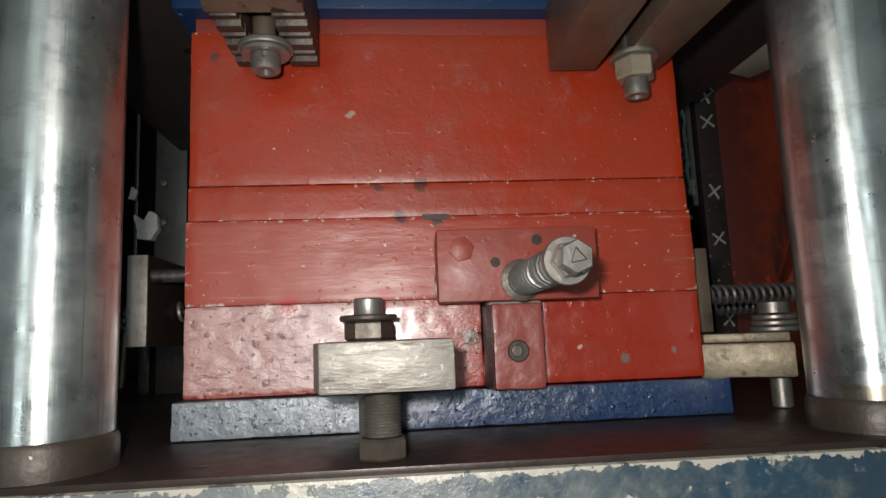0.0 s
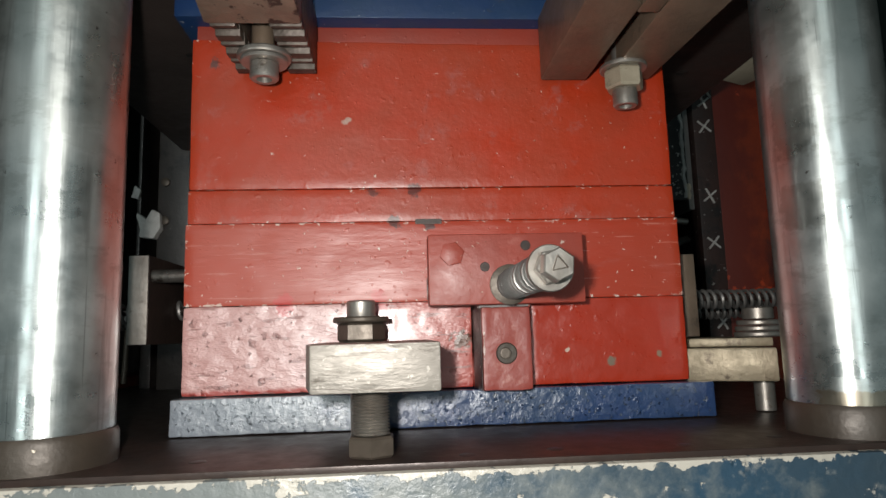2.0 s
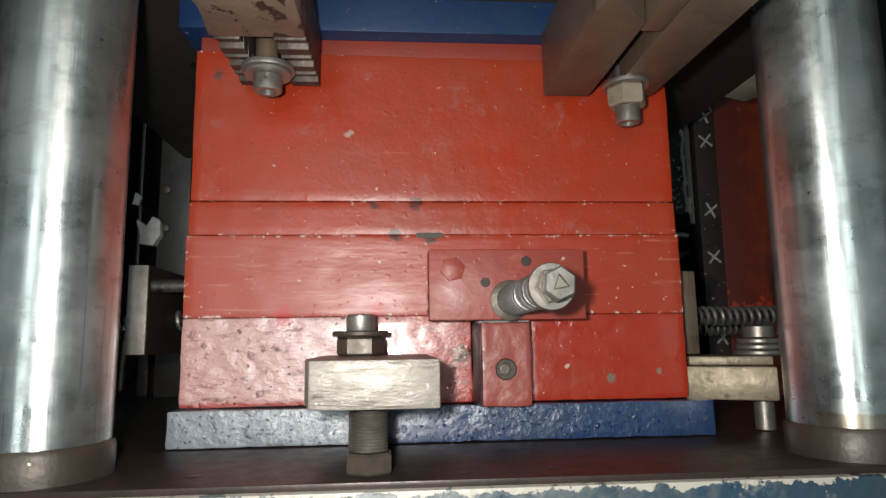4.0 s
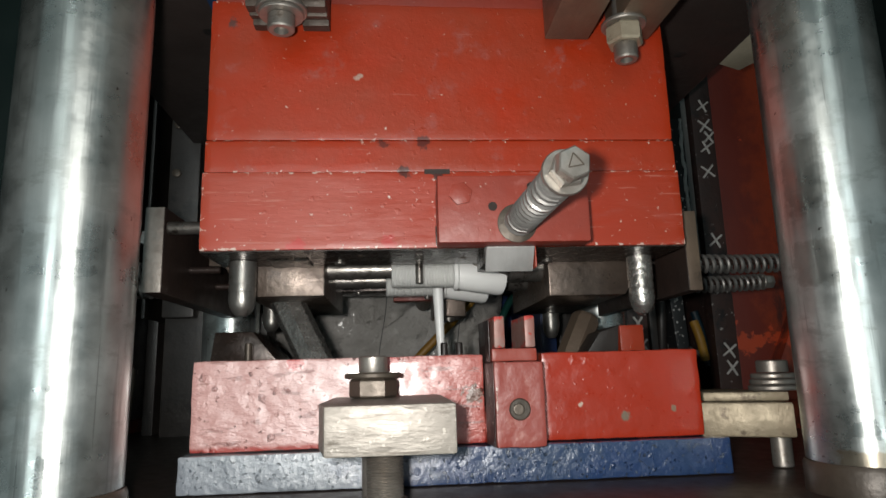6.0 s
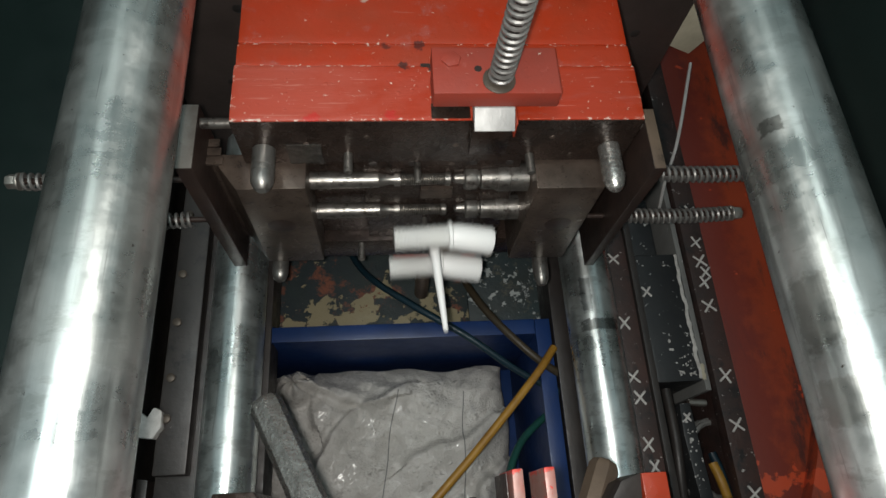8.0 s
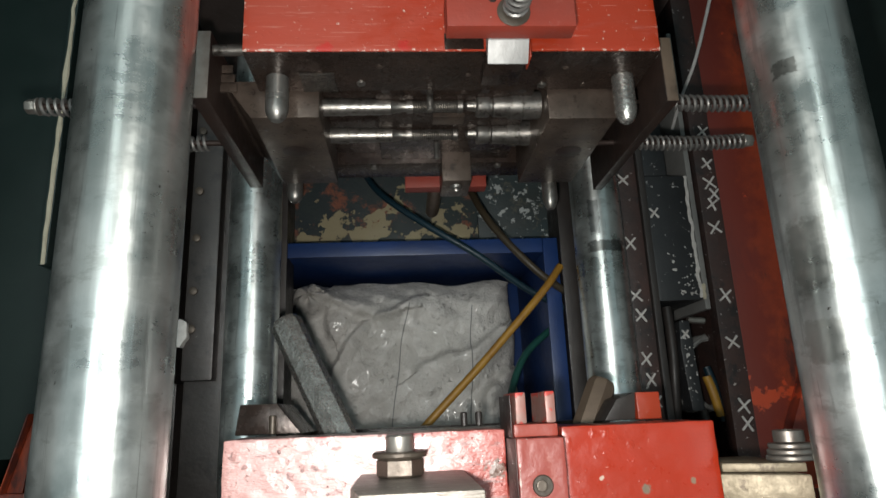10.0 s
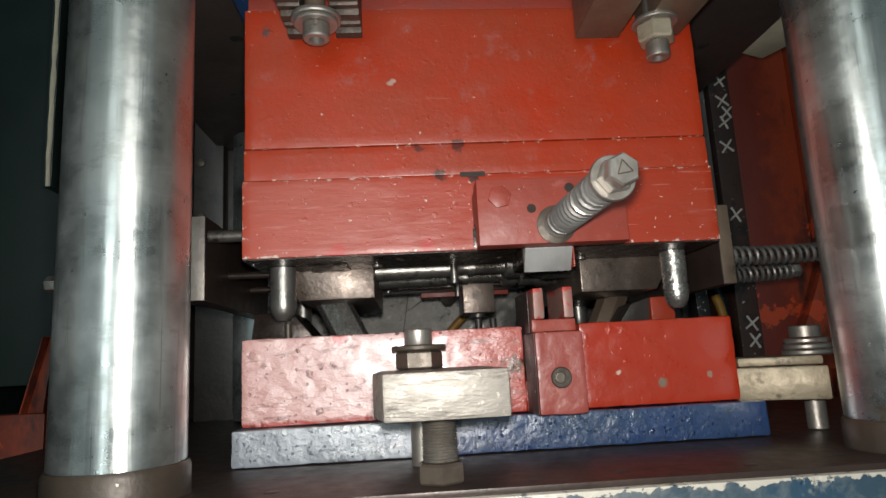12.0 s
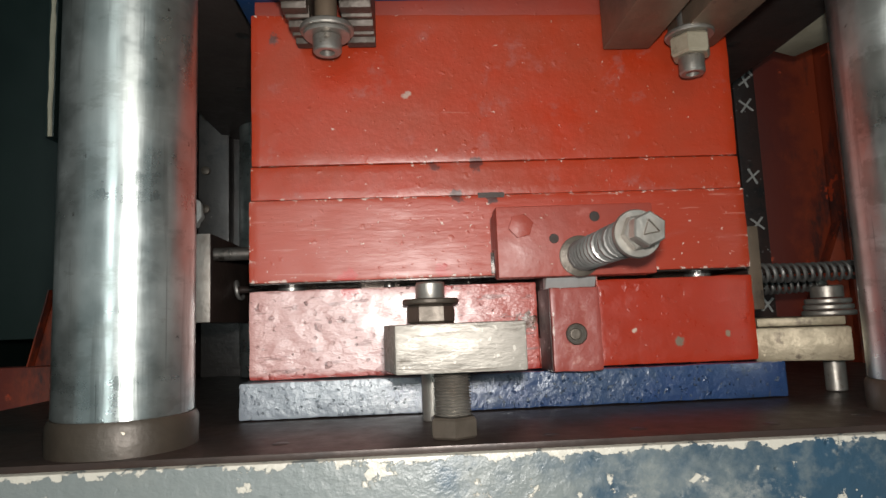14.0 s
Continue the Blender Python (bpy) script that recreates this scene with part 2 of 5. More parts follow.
BROWN_STEEL = surface("browned_steel", (0.185, 0.135, 0.095), (0.12, 0.088, 0.065), (0.35, 0.55), 0.4, big=30, fine=300, relief=0.3,
                      stain=(0.06, 0.045, 0.035), stain_at=0.6)
COLLAR_STEEL = surface("grimy_collar_steel", (0.060, 0.046, 0.034), (0.034, 0.027, 0.021), (0.35, 0.55), 0.3, big=30, fine=260, relief=0.3,
                       chip=(0.42, 0.37, 0.30), chip_at=0.72, chip_scale=120)
NUT_STEEL = surface("browned_nut_steel", (0.115, 0.092, 0.072), (0.07, 0.056, 0.044), (0.36, 0.55), 0.45, big=50, fine=400, relief=0.3)
STRAP_STEEL = surface("scratched_pale_steel", (0.31, 0.282, 0.248), (0.215, 0.193, 0.168), (0.40, 0.60), 0.35, big=70, fine=200, relief=0.7, depth=0.0012,
                      stretch=(0.35, 1, 1), stain=(0.135, 0.115, 0.095), stain_at=0.56, chip=(0.42, 0.385, 0.34), chip_at=0.61, chip_scale=320, pit=0.0, scratch=((0.06, 1, 1), 500, 0.60, (0.15, 0.128, 0.105)))
PALE_NUT = surface("pale_nut_steel", (0.42, 0.37, 0.28), (0.30, 0.255, 0.185), (0.36, 0.55), 0.4, big=60, fine=240, relief=0.35, stain=(0.15, 0.13, 0.10), stain_at=0.58)
STEP_STEEL = surface("rusty_cast_steel", (0.27, 0.215, 0.16), (0.15, 0.115, 0.088), (0.42, 0.62), 0.4, big=40, fine=200, relief=0.5, depth=0.0012,
                     chip=(0.045, 0.032, 0.026), chip_at=0.58, chip_scale=75)
HEEL_STEEL = surface("dark_cast_steel", (0.085, 0.066, 0.052), (0.045, 0.034, 0.027), (0.4, 0.6), 0.4, big=60, fine=220, relief=0.5, depth=0.0012)
BRASSY = surface("yellowed_steel", (0.29, 0.24, 0.165), (0.18, 0.145, 0.095), (0.36, 0.56), 0.4, big=50, fine=260, relief=0.4,
                 stain=(0.09, 0.065, 0.042), stain_at=0.55)
BLACK_STEEL = surface("black_greasy_steel", (0.022, 0.019, 0.018), (0.036, 0.029, 0.026), (0.3, 0.6), 0.1, big=26, fine=200, relief=0.35,
                      chip=(0.22, 0.20, 0.19), chip_at=0.72, chip_scale=110)
RAIL_BROWN = surface("brown_primer_steel", (0.055, 0.027, 0.022), (0.026, 0.020, 0.019), (0.32, 0.6), 0.0, big=20, fine=150, relief=0.5, depth=0.0014,
                     chip=(0.38, 0.35, 0.33), chip_at=0.655, chip_scale=150, stain=(0.016, 0.014, 0.014), stain_at=0.54)
PLATEN_DARK = surface("brown_black_platen_paint", (0.062, 0.046, 0.041), (0.040, 0.030, 0.027), (0.32, 0.55), 0.1, big=14, fine=180, relief=0.35,
                      chip=(0.20, 0.17, 0.15), chip_at=0.72, chip_scale=110)
BED_GREY = surface("greasy_bed_steel", (0.046, 0.038, 0.035), (0.026, 0.022, 0.020), (0.28, 0.5), 0.2, big=18, fine=180, relief=0.4,
                   chip=(0.30, 0.28, 0.26), chip_at=0.69, chip_scale=90, stain=(0.018, 0.016, 0.015), stain_at=0.52)
FLAKING = surface("flaking_black_paint", (0.030, 0.030, 0.031), (0.020, 0.021, 0.023), (0.3, 0.5), 0.1, big=20, fine=160, relief=0.4,
                  chip=(0.48, 0.47, 0.45), chip_at=0.65, chip_scale=130, edge=((0, 0.045, 0.025, 0.07),))
BASE_RED = surface("stained_orange_red_paint", (0.30, 0.045, 0.012), (0.17, 0.024, 0.010), (0.35, 0.55), big=9, fine=150, relief=0.3,
                   stain=(0.06, 0.016, 0.012), stain_at=0.54, stretch=(1, 0.35, 1), fade_sheen=((0, -0.004, 0.030, (0.130, 0.016, 0.009), 0.85),), chip=(0.44, 0.055, 0.016), chip_at=0.655, chip_scale=26, edge=((1, -0.42, 0.16, 0.08),))
CHALK = surface("white_paint_marker", (0.62, 0.60, 0.57), (0.42, 0.40, 0.38), (0.6, 0.8), big=120, fine=600, relief=0.3)
WHITE = surface("white_moulded_plastic", (0.82, 0.82, 0.80), (0.78, 0.78, 0.77), (0.28, 0.38), big=40, fine=200, relief=0.05)
CRATE = surface("blue_crate_plastic", (0.010, 0.038, 0.150), (0.008, 0.028, 0.105), (0.35, 0.5), big=20, fine=200, relief=0.15)
SACK = surface("grey_woven_sack", (0.68, 0.65, 0.615), (0.52, 0.495, 0.46), (0.12, 0.34), big=20, fine=300, relief=0.8, depth=0.003, coat=0.35, coat_rough=0.16, pocks=((75, 0.45, 1.3), (160, 0.4, 0.7)),
               stain=(0.34, 0.32, 0.295), stain_at=0.60)
GROUND = surface("freshly_ground_steel", (0.44, 0.435, 0.425), (0.29, 0.285, 0.275), (0.45, 0.62), 0.35, big=60, fine=500, relief=0.25, stretch=(1, 0.2, 1))
PEEL_A = surface("peeling_painted_steel", (0.026, 0.040, 0.038), (0.014, 0.026, 0.032), (0.4, 0.7), big=16, fine=180, relief=0.5, depth=0.0015,
                 chip=(0.34, 0.29, 0.17), chip_at=0.605, chip_scale=34, stain=(0.24, 0.080, 0.042), stain_at=0.53, edge=((1, -0.340, 0.060, 0.15),))
PEEL_B = surface("white_flaked_teal_paint", (0.030, 0.055, 0.062), (0.040, 0.050, 0.048), (0.35, 0.6), big=16, fine=180, relief=0.5, depth=0.0015,
                 chip=(0.50, 0.54, 0.53), chip_at=0.585, chip_scale=75, stain=(0.16, 0.15, 0.11), stain_at=0.55)
YELLOW = surface("dirty_yellow_rubber", (0.40, 0.215, 0.026), (0.24, 0.115, 0.020), (0.35, 0.55), big=40, fine=220, relief=0.25)
TEAL = surface("dirty_teal_rubber", (0.008, 0.030, 0.044), (0.006, 0.020, 0.030), (0.35, 0.55), big=40, fine=220, relief=0.25)
OLIVE = surface("brown_rubber", (0.055, 0.040, 0.022), (0.034, 0.027, 0.017), (0.4, 0.6), big=40, fine=220, relief=0.25)
GREEN = surface("dark_green_rubber", (0.012, 0.075, 0.06), (0.01, 0.05, 0.042), (0.35, 0.55), big=40, fine=220, relief=0.25)
GUARD = surface("dark_green_guard_paint", (0.020, 0.036, 0.032), (0.014, 0.025, 0.023), (0.3, 0.5), big=6, fine=120, relief=0.15)
CREAM = surface("cream_packing_tape", (0.55, 0.50, 0.38), (0.42, 0.38, 0.28), (0.4, 0.6), big=60, fine=300, relief=0.4)
GREY = surface("worn_grey_paint", (0.22, 0.22, 0.21), (0.15, 0.15, 0.145), (0.4, 0.6), big=20, fine=200, relief=0.3,
               chip=(0.45, 0.44, 0.42), chip_at=0.68, chip_scale=70)
BED_TEAL = surface("pale_teal_bed_paint", (0.24, 0.42, 0.38), (0.17, 0.31, 0.28), (0.35, 0.55), big=16, fine=160, relief=0.3, stain=(0.08, 0.12, 0.11), stain_at=0.6)
CONCRETE = surface("oily_concrete", (0.11, 0.105, 0.10), (0.06, 0.058, 0.055), (0.5, 0.8), big=4, fine=90, relief=0.4, stain=(0.03, 0.03, 0.03))
PLASTER = surface("grey_green_hall_plaster", (0.20, 0.24, 0.23), (0.15, 0.19, 0.18), (0.6, 0.8), big=1.2, fine=60, relief=0.2)
CABLE = surface("white_cable_sheath", (0.55, 0.54, 0.52), (0.4, 0.39, 0.38), (0.4, 0.5), big=60, fine=300, relief=0.1)


def bar_chrome(name="smudged_hard_chrome", patches=(), lit_gain=1.0):
    """Worn hard chrome, ground round its girth: wiped smears, long draw marks, dark specks, and rubbed patches (middle, half size, tint)."""
    m, nt, p = material(name)
    v = coords(nt)
    smear = noise_tex(nt, v, 22, 7, 0.66)
    cloud = noise_tex(nt, coords(nt, (1, 0.4, 1)), 9, 4, 0.6)
    long = noise_tex(nt, coords(nt, (1, 0.06, 1)), 140, 5, 0.6)
    wiped = noise_tex(nt, coords(nt, (0.5, 1, 0.5)), 60, 6, 0.7)
    fine = noise_tex(nt, coords(nt, (1, 0.05, 1)), 800, 3, 0.5)
    spots = noise_tex(nt, v, 150, 4, 0.6)
    # A gain above 1 lightens the chrome as if more light fell on it.
    col = mix(nt, ramp(nt, smear, 0.35, 0.65), (0.40 * lit_gain, 0.43 * lit_gain, 0.42 * lit_gain), (0.60 * lit_gain, 0.635 * lit_gain, 0.625 * lit_gain))
    col = mix(nt, ramp(nt, cloud, 0.50, 0.62, 0.0, 0.6 / lit_gain ** 3), col, (0.36, 0.375, 0.35))
    col = mix(nt, ramp(nt, long, 0.58, 0.64, 0.0, 0.45), col, (0.27, 0.28, 0.27))
    col = mix(nt, ramp(nt, wiped, 0.54, 0.60, 0.0, 0.40), col, (0.30, 0.315, 0.30))
    col = mix(nt, ramp(nt, noise_tex(nt, coords(nt, (1, 0.02, 1)), 420, 3, 0.5), 0.68, 0.71, 0.0, 0.5), col, (0.16, 0.165, 0.16))
    col = mix(nt, ramp(nt, spots, 0.69, 0.75), col, (0.10, 0.09, 0.08))
    rg = math_node(nt, "ADD", ramp(nt, smear, 0.38, 0.64, 0.24, 0.40), ramp(nt, long, 0.3, 0.7, -0.03, 0.06))
    rg = math_node(nt, "ADD", rg, ramp(nt, wiped, 0.40, 0.62, -0.04, 0.09))
    for (px, py, pz), (hx, hy, hz), tint in patches:
        cut = nt.nodes.new("ShaderNodeSeparateXYZ")
        nt.links.new(v, cut.inputs[0])
        far = None
        for axis, mid, half in ((0, px, hx), (1, py, hy), (2, pz, hz)):
            d = math_node(nt, "DIVIDE", math_node(nt, "ABSOLUTE", math_node(nt, "SUBTRACT", cut.outputs[axis], mid), 0), half)
            far = d if far is None else math_node(nt, "MAXIMUM", far, d)
        far = math_node(nt, "ADD", far, ramp(nt, noise_tex(nt, v, 210, 5, 0.7), 0.2, 0.8, -0.35, 0.35))
        col = mix(nt, ramp(nt, far, 0.85, 1.05, 0.75, 0.0), col, tint)
    nt.links.new(col, p.inputs["Base Color"])
    nt.links.new(rg, p.inputs["Roughness"])
    nt.links.new(ramp(nt, smear, 0.40, 0.66, 0.92, 0.82), p.inputs["Metallic"])
    along = nt.nodes.new("ShaderNodeCombineXYZ")
    along.inputs[1].default_value = 1.0
    nt.links.new(along.outputs[0], p.inputs["Tangent"])
    p.inputs["Anisotropic"].default_value = 0.66
    bump(nt, p, math_node(nt, "ADD", fine, math_node(nt, "MULTIPLY", long, 2.0)), 0.10, 0.0004)
    return m


CHROME = bar_chrome()
CHROME_RUBBED = bar_chrome("handled_hard_chrome", (((-0.028, 0.158, 0.046), (0.0075, 0.020, 0.014), (0.30, 0.31, 0.29)), ((-0.023, 0.268, 0.052), (0.004, 0.005, 0.012), (0.10, 0.10, 0.09)), ((-0.027, 0.112, 0.046), (0.007, 0.012, 0.013), (0.36, 0.37, 0.35)),
                                                   ((-0.016, 0.017, 0.054), (0.016, 0.005, 0.012), (0.30, 0.24, 0.16))))
# Lower bars: the same chrome lightened in colour, in place of stronger light.
CHROME_RING = bar_chrome("ringed_hard_chrome", (((0.0, 0.268, 0.058), (0.022, 0.007, 0.020), (0.07, 0.07, 0.065)), ((-0.012, 0.305, 0.058), (0.006, 0.022, 0.020), (0.12, 0.13, 0.13))), 1.4)
CHROME_LIT = bar_chrome("brightened_hard_chrome", (), 1.4)


# ---- building blocks ----
ORIGIN = {}


def thing(name, at, label, category, group="", kind=""):
    ob = new(name)
    ob.empty_display_size = 0.02
    ob.location = at
    ORIGIN[ob] = Vector(at)
    return tagged(ob, label, category, group, kind)


def part(name, bm, mat, parent, label="", smooth=True):
    """Links a bmesh, built in the machine's own metres, as one mesh under a thing or a part."""
    org = ORIGIN[parent]
    bmesh.ops.translate(bm, verts=bm.verts, vec=-org)
    me = bpy.data.meshes.new(name)
    bm.to_mesh(me)
    bm.free()
    me.materials.append(mat)
    if smooth:
        for poly in me.polygons:
            poly.use_smooth = True
        me.set_sharp_from_angle(angle=radians(32))
    ob = new(name, me)
    ob.parent = parent
    ORIGIN[ob] = org
    if label:
        ob["label"] = label
    return ob


def solo(name, bm, mat, label, category, group="", kind=""):
    """A top-level thing of one mesh, with its origin at the middle of its foot."""
    lo = Vector((min(v.co.x for v in bm.verts), min(v.co.y for v in bm.verts), min(v.co.z for v in bm.verts)))
    hi = Vector((max(v.co.x for v in bm.verts), max(v.co.y for v in bm.verts), lo.z))
    org = (lo + hi) / 2
    bmesh.ops.translate(bm, verts=bm.verts, vec=-org)
    me = bpy.data.meshes.new(name)
    bm.to_mesh(me)
    bm.free()
    me.materials.append(mat)
    for poly in me.polygons:
        poly.use_smooth = True
    me.set_sharp_from_angle(angle=radians(32))
    ob = new(name, me)
    ob.location = org
    ORIGIN[ob] = org
    return tagged(ob, label, category, group, kind)


def join(bm, other):
    me = bpy.data.meshes.new("tmp")
    other.to_mesh(me)
    other.free()
    bm.from_mesh(me)
    bpy.data.meshes.remove(me)
    return bm


def box(x0, x1, y0, y1, z0, z1, bevel=0.001, bm=None, seg=2):
    b = bmesh.new()
    bmesh.ops.create_cube(b, size=1)
    for v in b.verts:
        v.co = Vector(((x0 + x1) / 2 + v.co.x * (x1 - x0), (y0 + y1) / 2 + v.co.y * (y1 - y0), (z0 + z1) / 2 + v.co.z * (z1 - z0)))
    if bevel:
        bmesh.ops.bevel(b, geom=b.edges[:], offset=bevel, segments=seg, affect="EDGES", profile=0.6)
    return join(bm, b) if bm else b


def lumpy(b, swell=0.0004, longest=0.006):
    """Thick brushed paint: long edges are cut up and the skin swells and sinks a little."""
    for _ in range(6):
        long = [e for e in b.edges if e.calc_length() > longest]
        if not long:
            break
        bmesh.ops.subdivide_edges(b, edges=long, cuts=1, use_grid_fill=True)
    b.normal_update()
    for v, n in [(v, v.normal.copy()) for v in b.verts]:
        k = noise.noise(v.co * 70) * 0.8 + noise.noise(v.co * 190 + Vector((3, 1, 2))) * 0.6
        v.co += n * swell * k
    return b


def prism(outline, axis, a, b_, bevel=0.0008, bm=None):
    """A bar with the given outline: axis y takes (x, z) pairs, axis z takes (x, y), axis x takes (y, z)."""
    b = bmesh.new()
    def at(u, v, w):
        return {"y": (u, w, v), "z": (u, v, w), "x": (w, u, v)}[axis]
    lo = [b.verts.new(at(u, v, a)) for u, v in outline]
    hi = [b.verts.new(at(u, v, b_)) for u, v in outline]
    b.faces.new(lo), b.faces.new(hi)
    n = len(outline)
    for i in range(n):
        b.faces.new((lo[i], lo[(i + 1) % n], hi[(i + 1) % n], hi[i]))
    bmesh.ops.recalc_face_normals(b, faces=b.faces[:])
    if bevel:
        bmesh.ops.bevel(b, geom=b.edges[:], offset=bevel, segments=2, affect="EDGES", profile=0.6)
    return join(bm, b) if bm else b


def turned(p0, direction, profile, seg=32, bm=None):
    """A turned body: profile of (distance along the axis, radius) from p0 in the direction."""
    b = bmesh.new()
    d = Vector(direction).normalized()
    u = d.orthogonal().normalized()
    w = d.cross(u)
    rings = []
    for h, r in profile:
        c = Vector(p0) + d * h
        if r <= 1e-6:
            rings.append([b.verts.new(c)])
        else:
            rings.append([b.verts.new(c + (u * math.cos(2 * math.pi * i / seg) + w * math.sin(2 * math.pi * i / seg)) * r) for i in range(seg)])
    for ra, rb in zip(rings, rings[1:]):
        for i in range(seg):
            j = (i + 1) % seg
            if len(ra) == 1 and len(rb) > 1:
                b.faces.new((ra[0], rb[j], rb[i]))
            elif len(rb) == 1 and len(ra) > 1:
                b.faces.new((ra[i], ra[j], rb[0]))
            elif len(ra) > 1:
                b.faces.new((ra[i], ra[j], rb[j], rb[i]))
    for r in (rings[0], rings[-1]):
        if len(r) > 1:
            b.faces.new(r)
    bmesh.ops.recalc_face_normals(b, faces=b.faces[:])
    return join(bm, b) if bm else b


def rod(p0, p1, r, seg=24, edge=0.0006, bm=None):
    d = Vector(p1) - Vector(p0)
    h = d.length
    e = min(edge, r * 0.4, h * 0.4)
    return turned(p0, d, [(0, r - e), (e, r), (h - e, r), (h, r - e)], seg, bm)


def threaded(p0, p1, r, pitch=0.0015, bm=None, seg=20):
    d = Vector(p1) - Vector(p0)
    n = max(2, int(d.length / pitch))
    prof = []
    for i in range(n):
        prof += [(i * d.length / n, r * 0.82), ((i + 0.5) * d.length / n, r)]
    prof.append((d.length, r * 0.88))
    return turned(p0, d, prof, seg, bm)


def hexagon(p0, p1, across, turn=0.0, bm=None, chamfer=0.12):
    """A hexagon nut or bolt head with chamfered corners."""
    b = bmesh.new()
    d = Vector(p1) - Vector(p0)
    h = d.length
    d.normalize()
    u = (Vector((0, 0, 1)) if abs(d.z) < 0.9 else Vector((1, 0, 0)))
    u = (u - d * u.dot(d)).normalized()
    w = d.cross(u)
    R = across / math.sqrt(3)
    rings = []
    for hh, k in ((0, 0.90), (h * chamfer, 1.0), (h * (1 - chamfer), 1.0), (h, 0.90)):
        c = Vector(p0) + d * hh
        rings.append([b.verts.new(c + (u * math.cos(radians(60 * i + turn)) + w * math.sin(radians(60 * i + turn))) * R * k) for i in range(6)])
    for ra, rb in zip(rings, rings[1:]):
        for i in range(6):
            b.faces.new((ra[i], ra[(i + 1) % 6], rb[(i + 1) % 6], rb[i]))
    b.faces.new(rings[0]), b.faces.new(rings[-1])
    bmesh.ops.recalc_face_normals(b, faces=b.faces[:])
    return join(bm, b) if bm else b


def socket_cap(p0, direction, r, h, bm=None):
    """The head of a socket screw with its hexagon hole."""
    d = Vector(direction).normalized()
    b = turned(p0, d, [(0, r * 0.97), (h * 0.05, r), (h * 0.9, r), (h, r * 0.9), (h, r * 0.55), (h * 0.55, r * 0.5), (h * 0.55, 0)], 28)
    return join(bm, b) if bm else b


def washer(p0, direction, r, h, bm=None):
    return turned(p0, direction, [(0, r * 0.96), (h * 0.25, r), (h * 0.75, r), (h, r * 0.96)], 36, bm)


def tube_along(points, r, seg=8, bm=None, closed_ends=True):
    b = bmesh.new()
    pts = [Vector(p) for p in points]
    prev = None
    rings = []
    up = None
    for i, p in enumerate(pts):
        d = (pts[min(i + 1, len(pts) - 1)] - pts[max(i - 1, 0)]).normalized()
        up = d.orthogonal().normalized() if up is None else (up - d * up.dot(d)).normalized()
        w = d.cross(up)
        rings.append([b.verts.new(p + (up * math.cos(2 * math.pi * k / seg) + w * math.sin(2 * math.pi * k / seg)) * r) for k in range(seg)])
    for ra, rb in zip(rings, rings[1:]):
        for k in range(seg):
            b.faces.new((ra[k], ra[(k + 1) % seg], rb[(k + 1) % seg], rb[k]))
    if closed_ends:
        b.faces.new(rings[0]), b.faces.new(rings[-1])
    bmesh.ops.recalc_face_normals(b, faces=b.faces[:])
    return join(bm, b) if bm else b


def coil(p0, p1, radius, wire, turns, bend=0.0):
    """A coil spring from p0 to p1, sagging by bend in its middle."""
    a, z = Vector(p0), Vector(p1)
    d = (z - a).normalized()
    u = d.orthogonal().normalized()
    w = d.cross(u)
    n = int(turns * 14)
    pts = []
    for i in range(n + 1):
        f = i / n
        an = 2 * math.pi * turns * f
        pts.append(a.lerp(z, f) + (u * math.cos(an) + w * math.sin(an)) * radius + Vector((0, -bend, -bend * 0.4)) * math.sin(math.pi * f))
    return tube_along(pts, wire, 6)


def hose_points(ctrl, n=40):
    """A smooth line through the given points."""
    c = [Vector(p) for p in ctrl]
    c = [c[0] * 2 - c[1]] + c + [c[-1] * 2 - c[-2]]
    out = []
    for i in range(1, len(c) - 2):
        for k in range(n):
            t = k / n
            out.append(0.5 * ((2 * c[i]) + (c[i + 1] - c[i - 1]) * t + (2 * c[i - 1] - 5 * c[i] + 4 * c[i + 1] - c[i + 2]) * t * t
                              + (3 * c[i] - c[i - 1] - 3 * c[i + 1] + c[i + 2]) * t ** 3))
    out.append(c[-2])
    return out


# ---- the hall round the machine ----
solo("floor", box(-3, 3, -3, 3.5, -1.05, -1.0, 0), CONCRETE, "oil-stained grey concrete floor under the machine", "floor", kind="structure")
solo("wall_north", box(-3, 3, 3.5, 3.6, -1.0, 1.8, 0), PLASTER, "plain grey-green plastered hall wall", "wall", kind="structure")
solo("wall_south", box(-3, 3, -3.1, -3, -1.0, 1.8, 0), PLASTER, "plain grey-green plastered hall wall", "wall", kind="structure")
solo("wall_east", box(3, 3.1, -3, 3.5, -1.0, 1.8, 0), PLASTER, "plain grey-green plastered hall wall", "wall", kind="structure")
solo("wall_west", box(-3.1, -3, -3, 3.5, -1.0, 1.8, 0), PLASTER, "plain grey-green plastered hall wall", "wall", kind="structure")
solo("ceiling", box(-3.1, 3.1, -3.1, 3.6, 1.8, 1.9, 0), PLASTER, "plain grey hall ceiling", "ceiling", kind="structure")


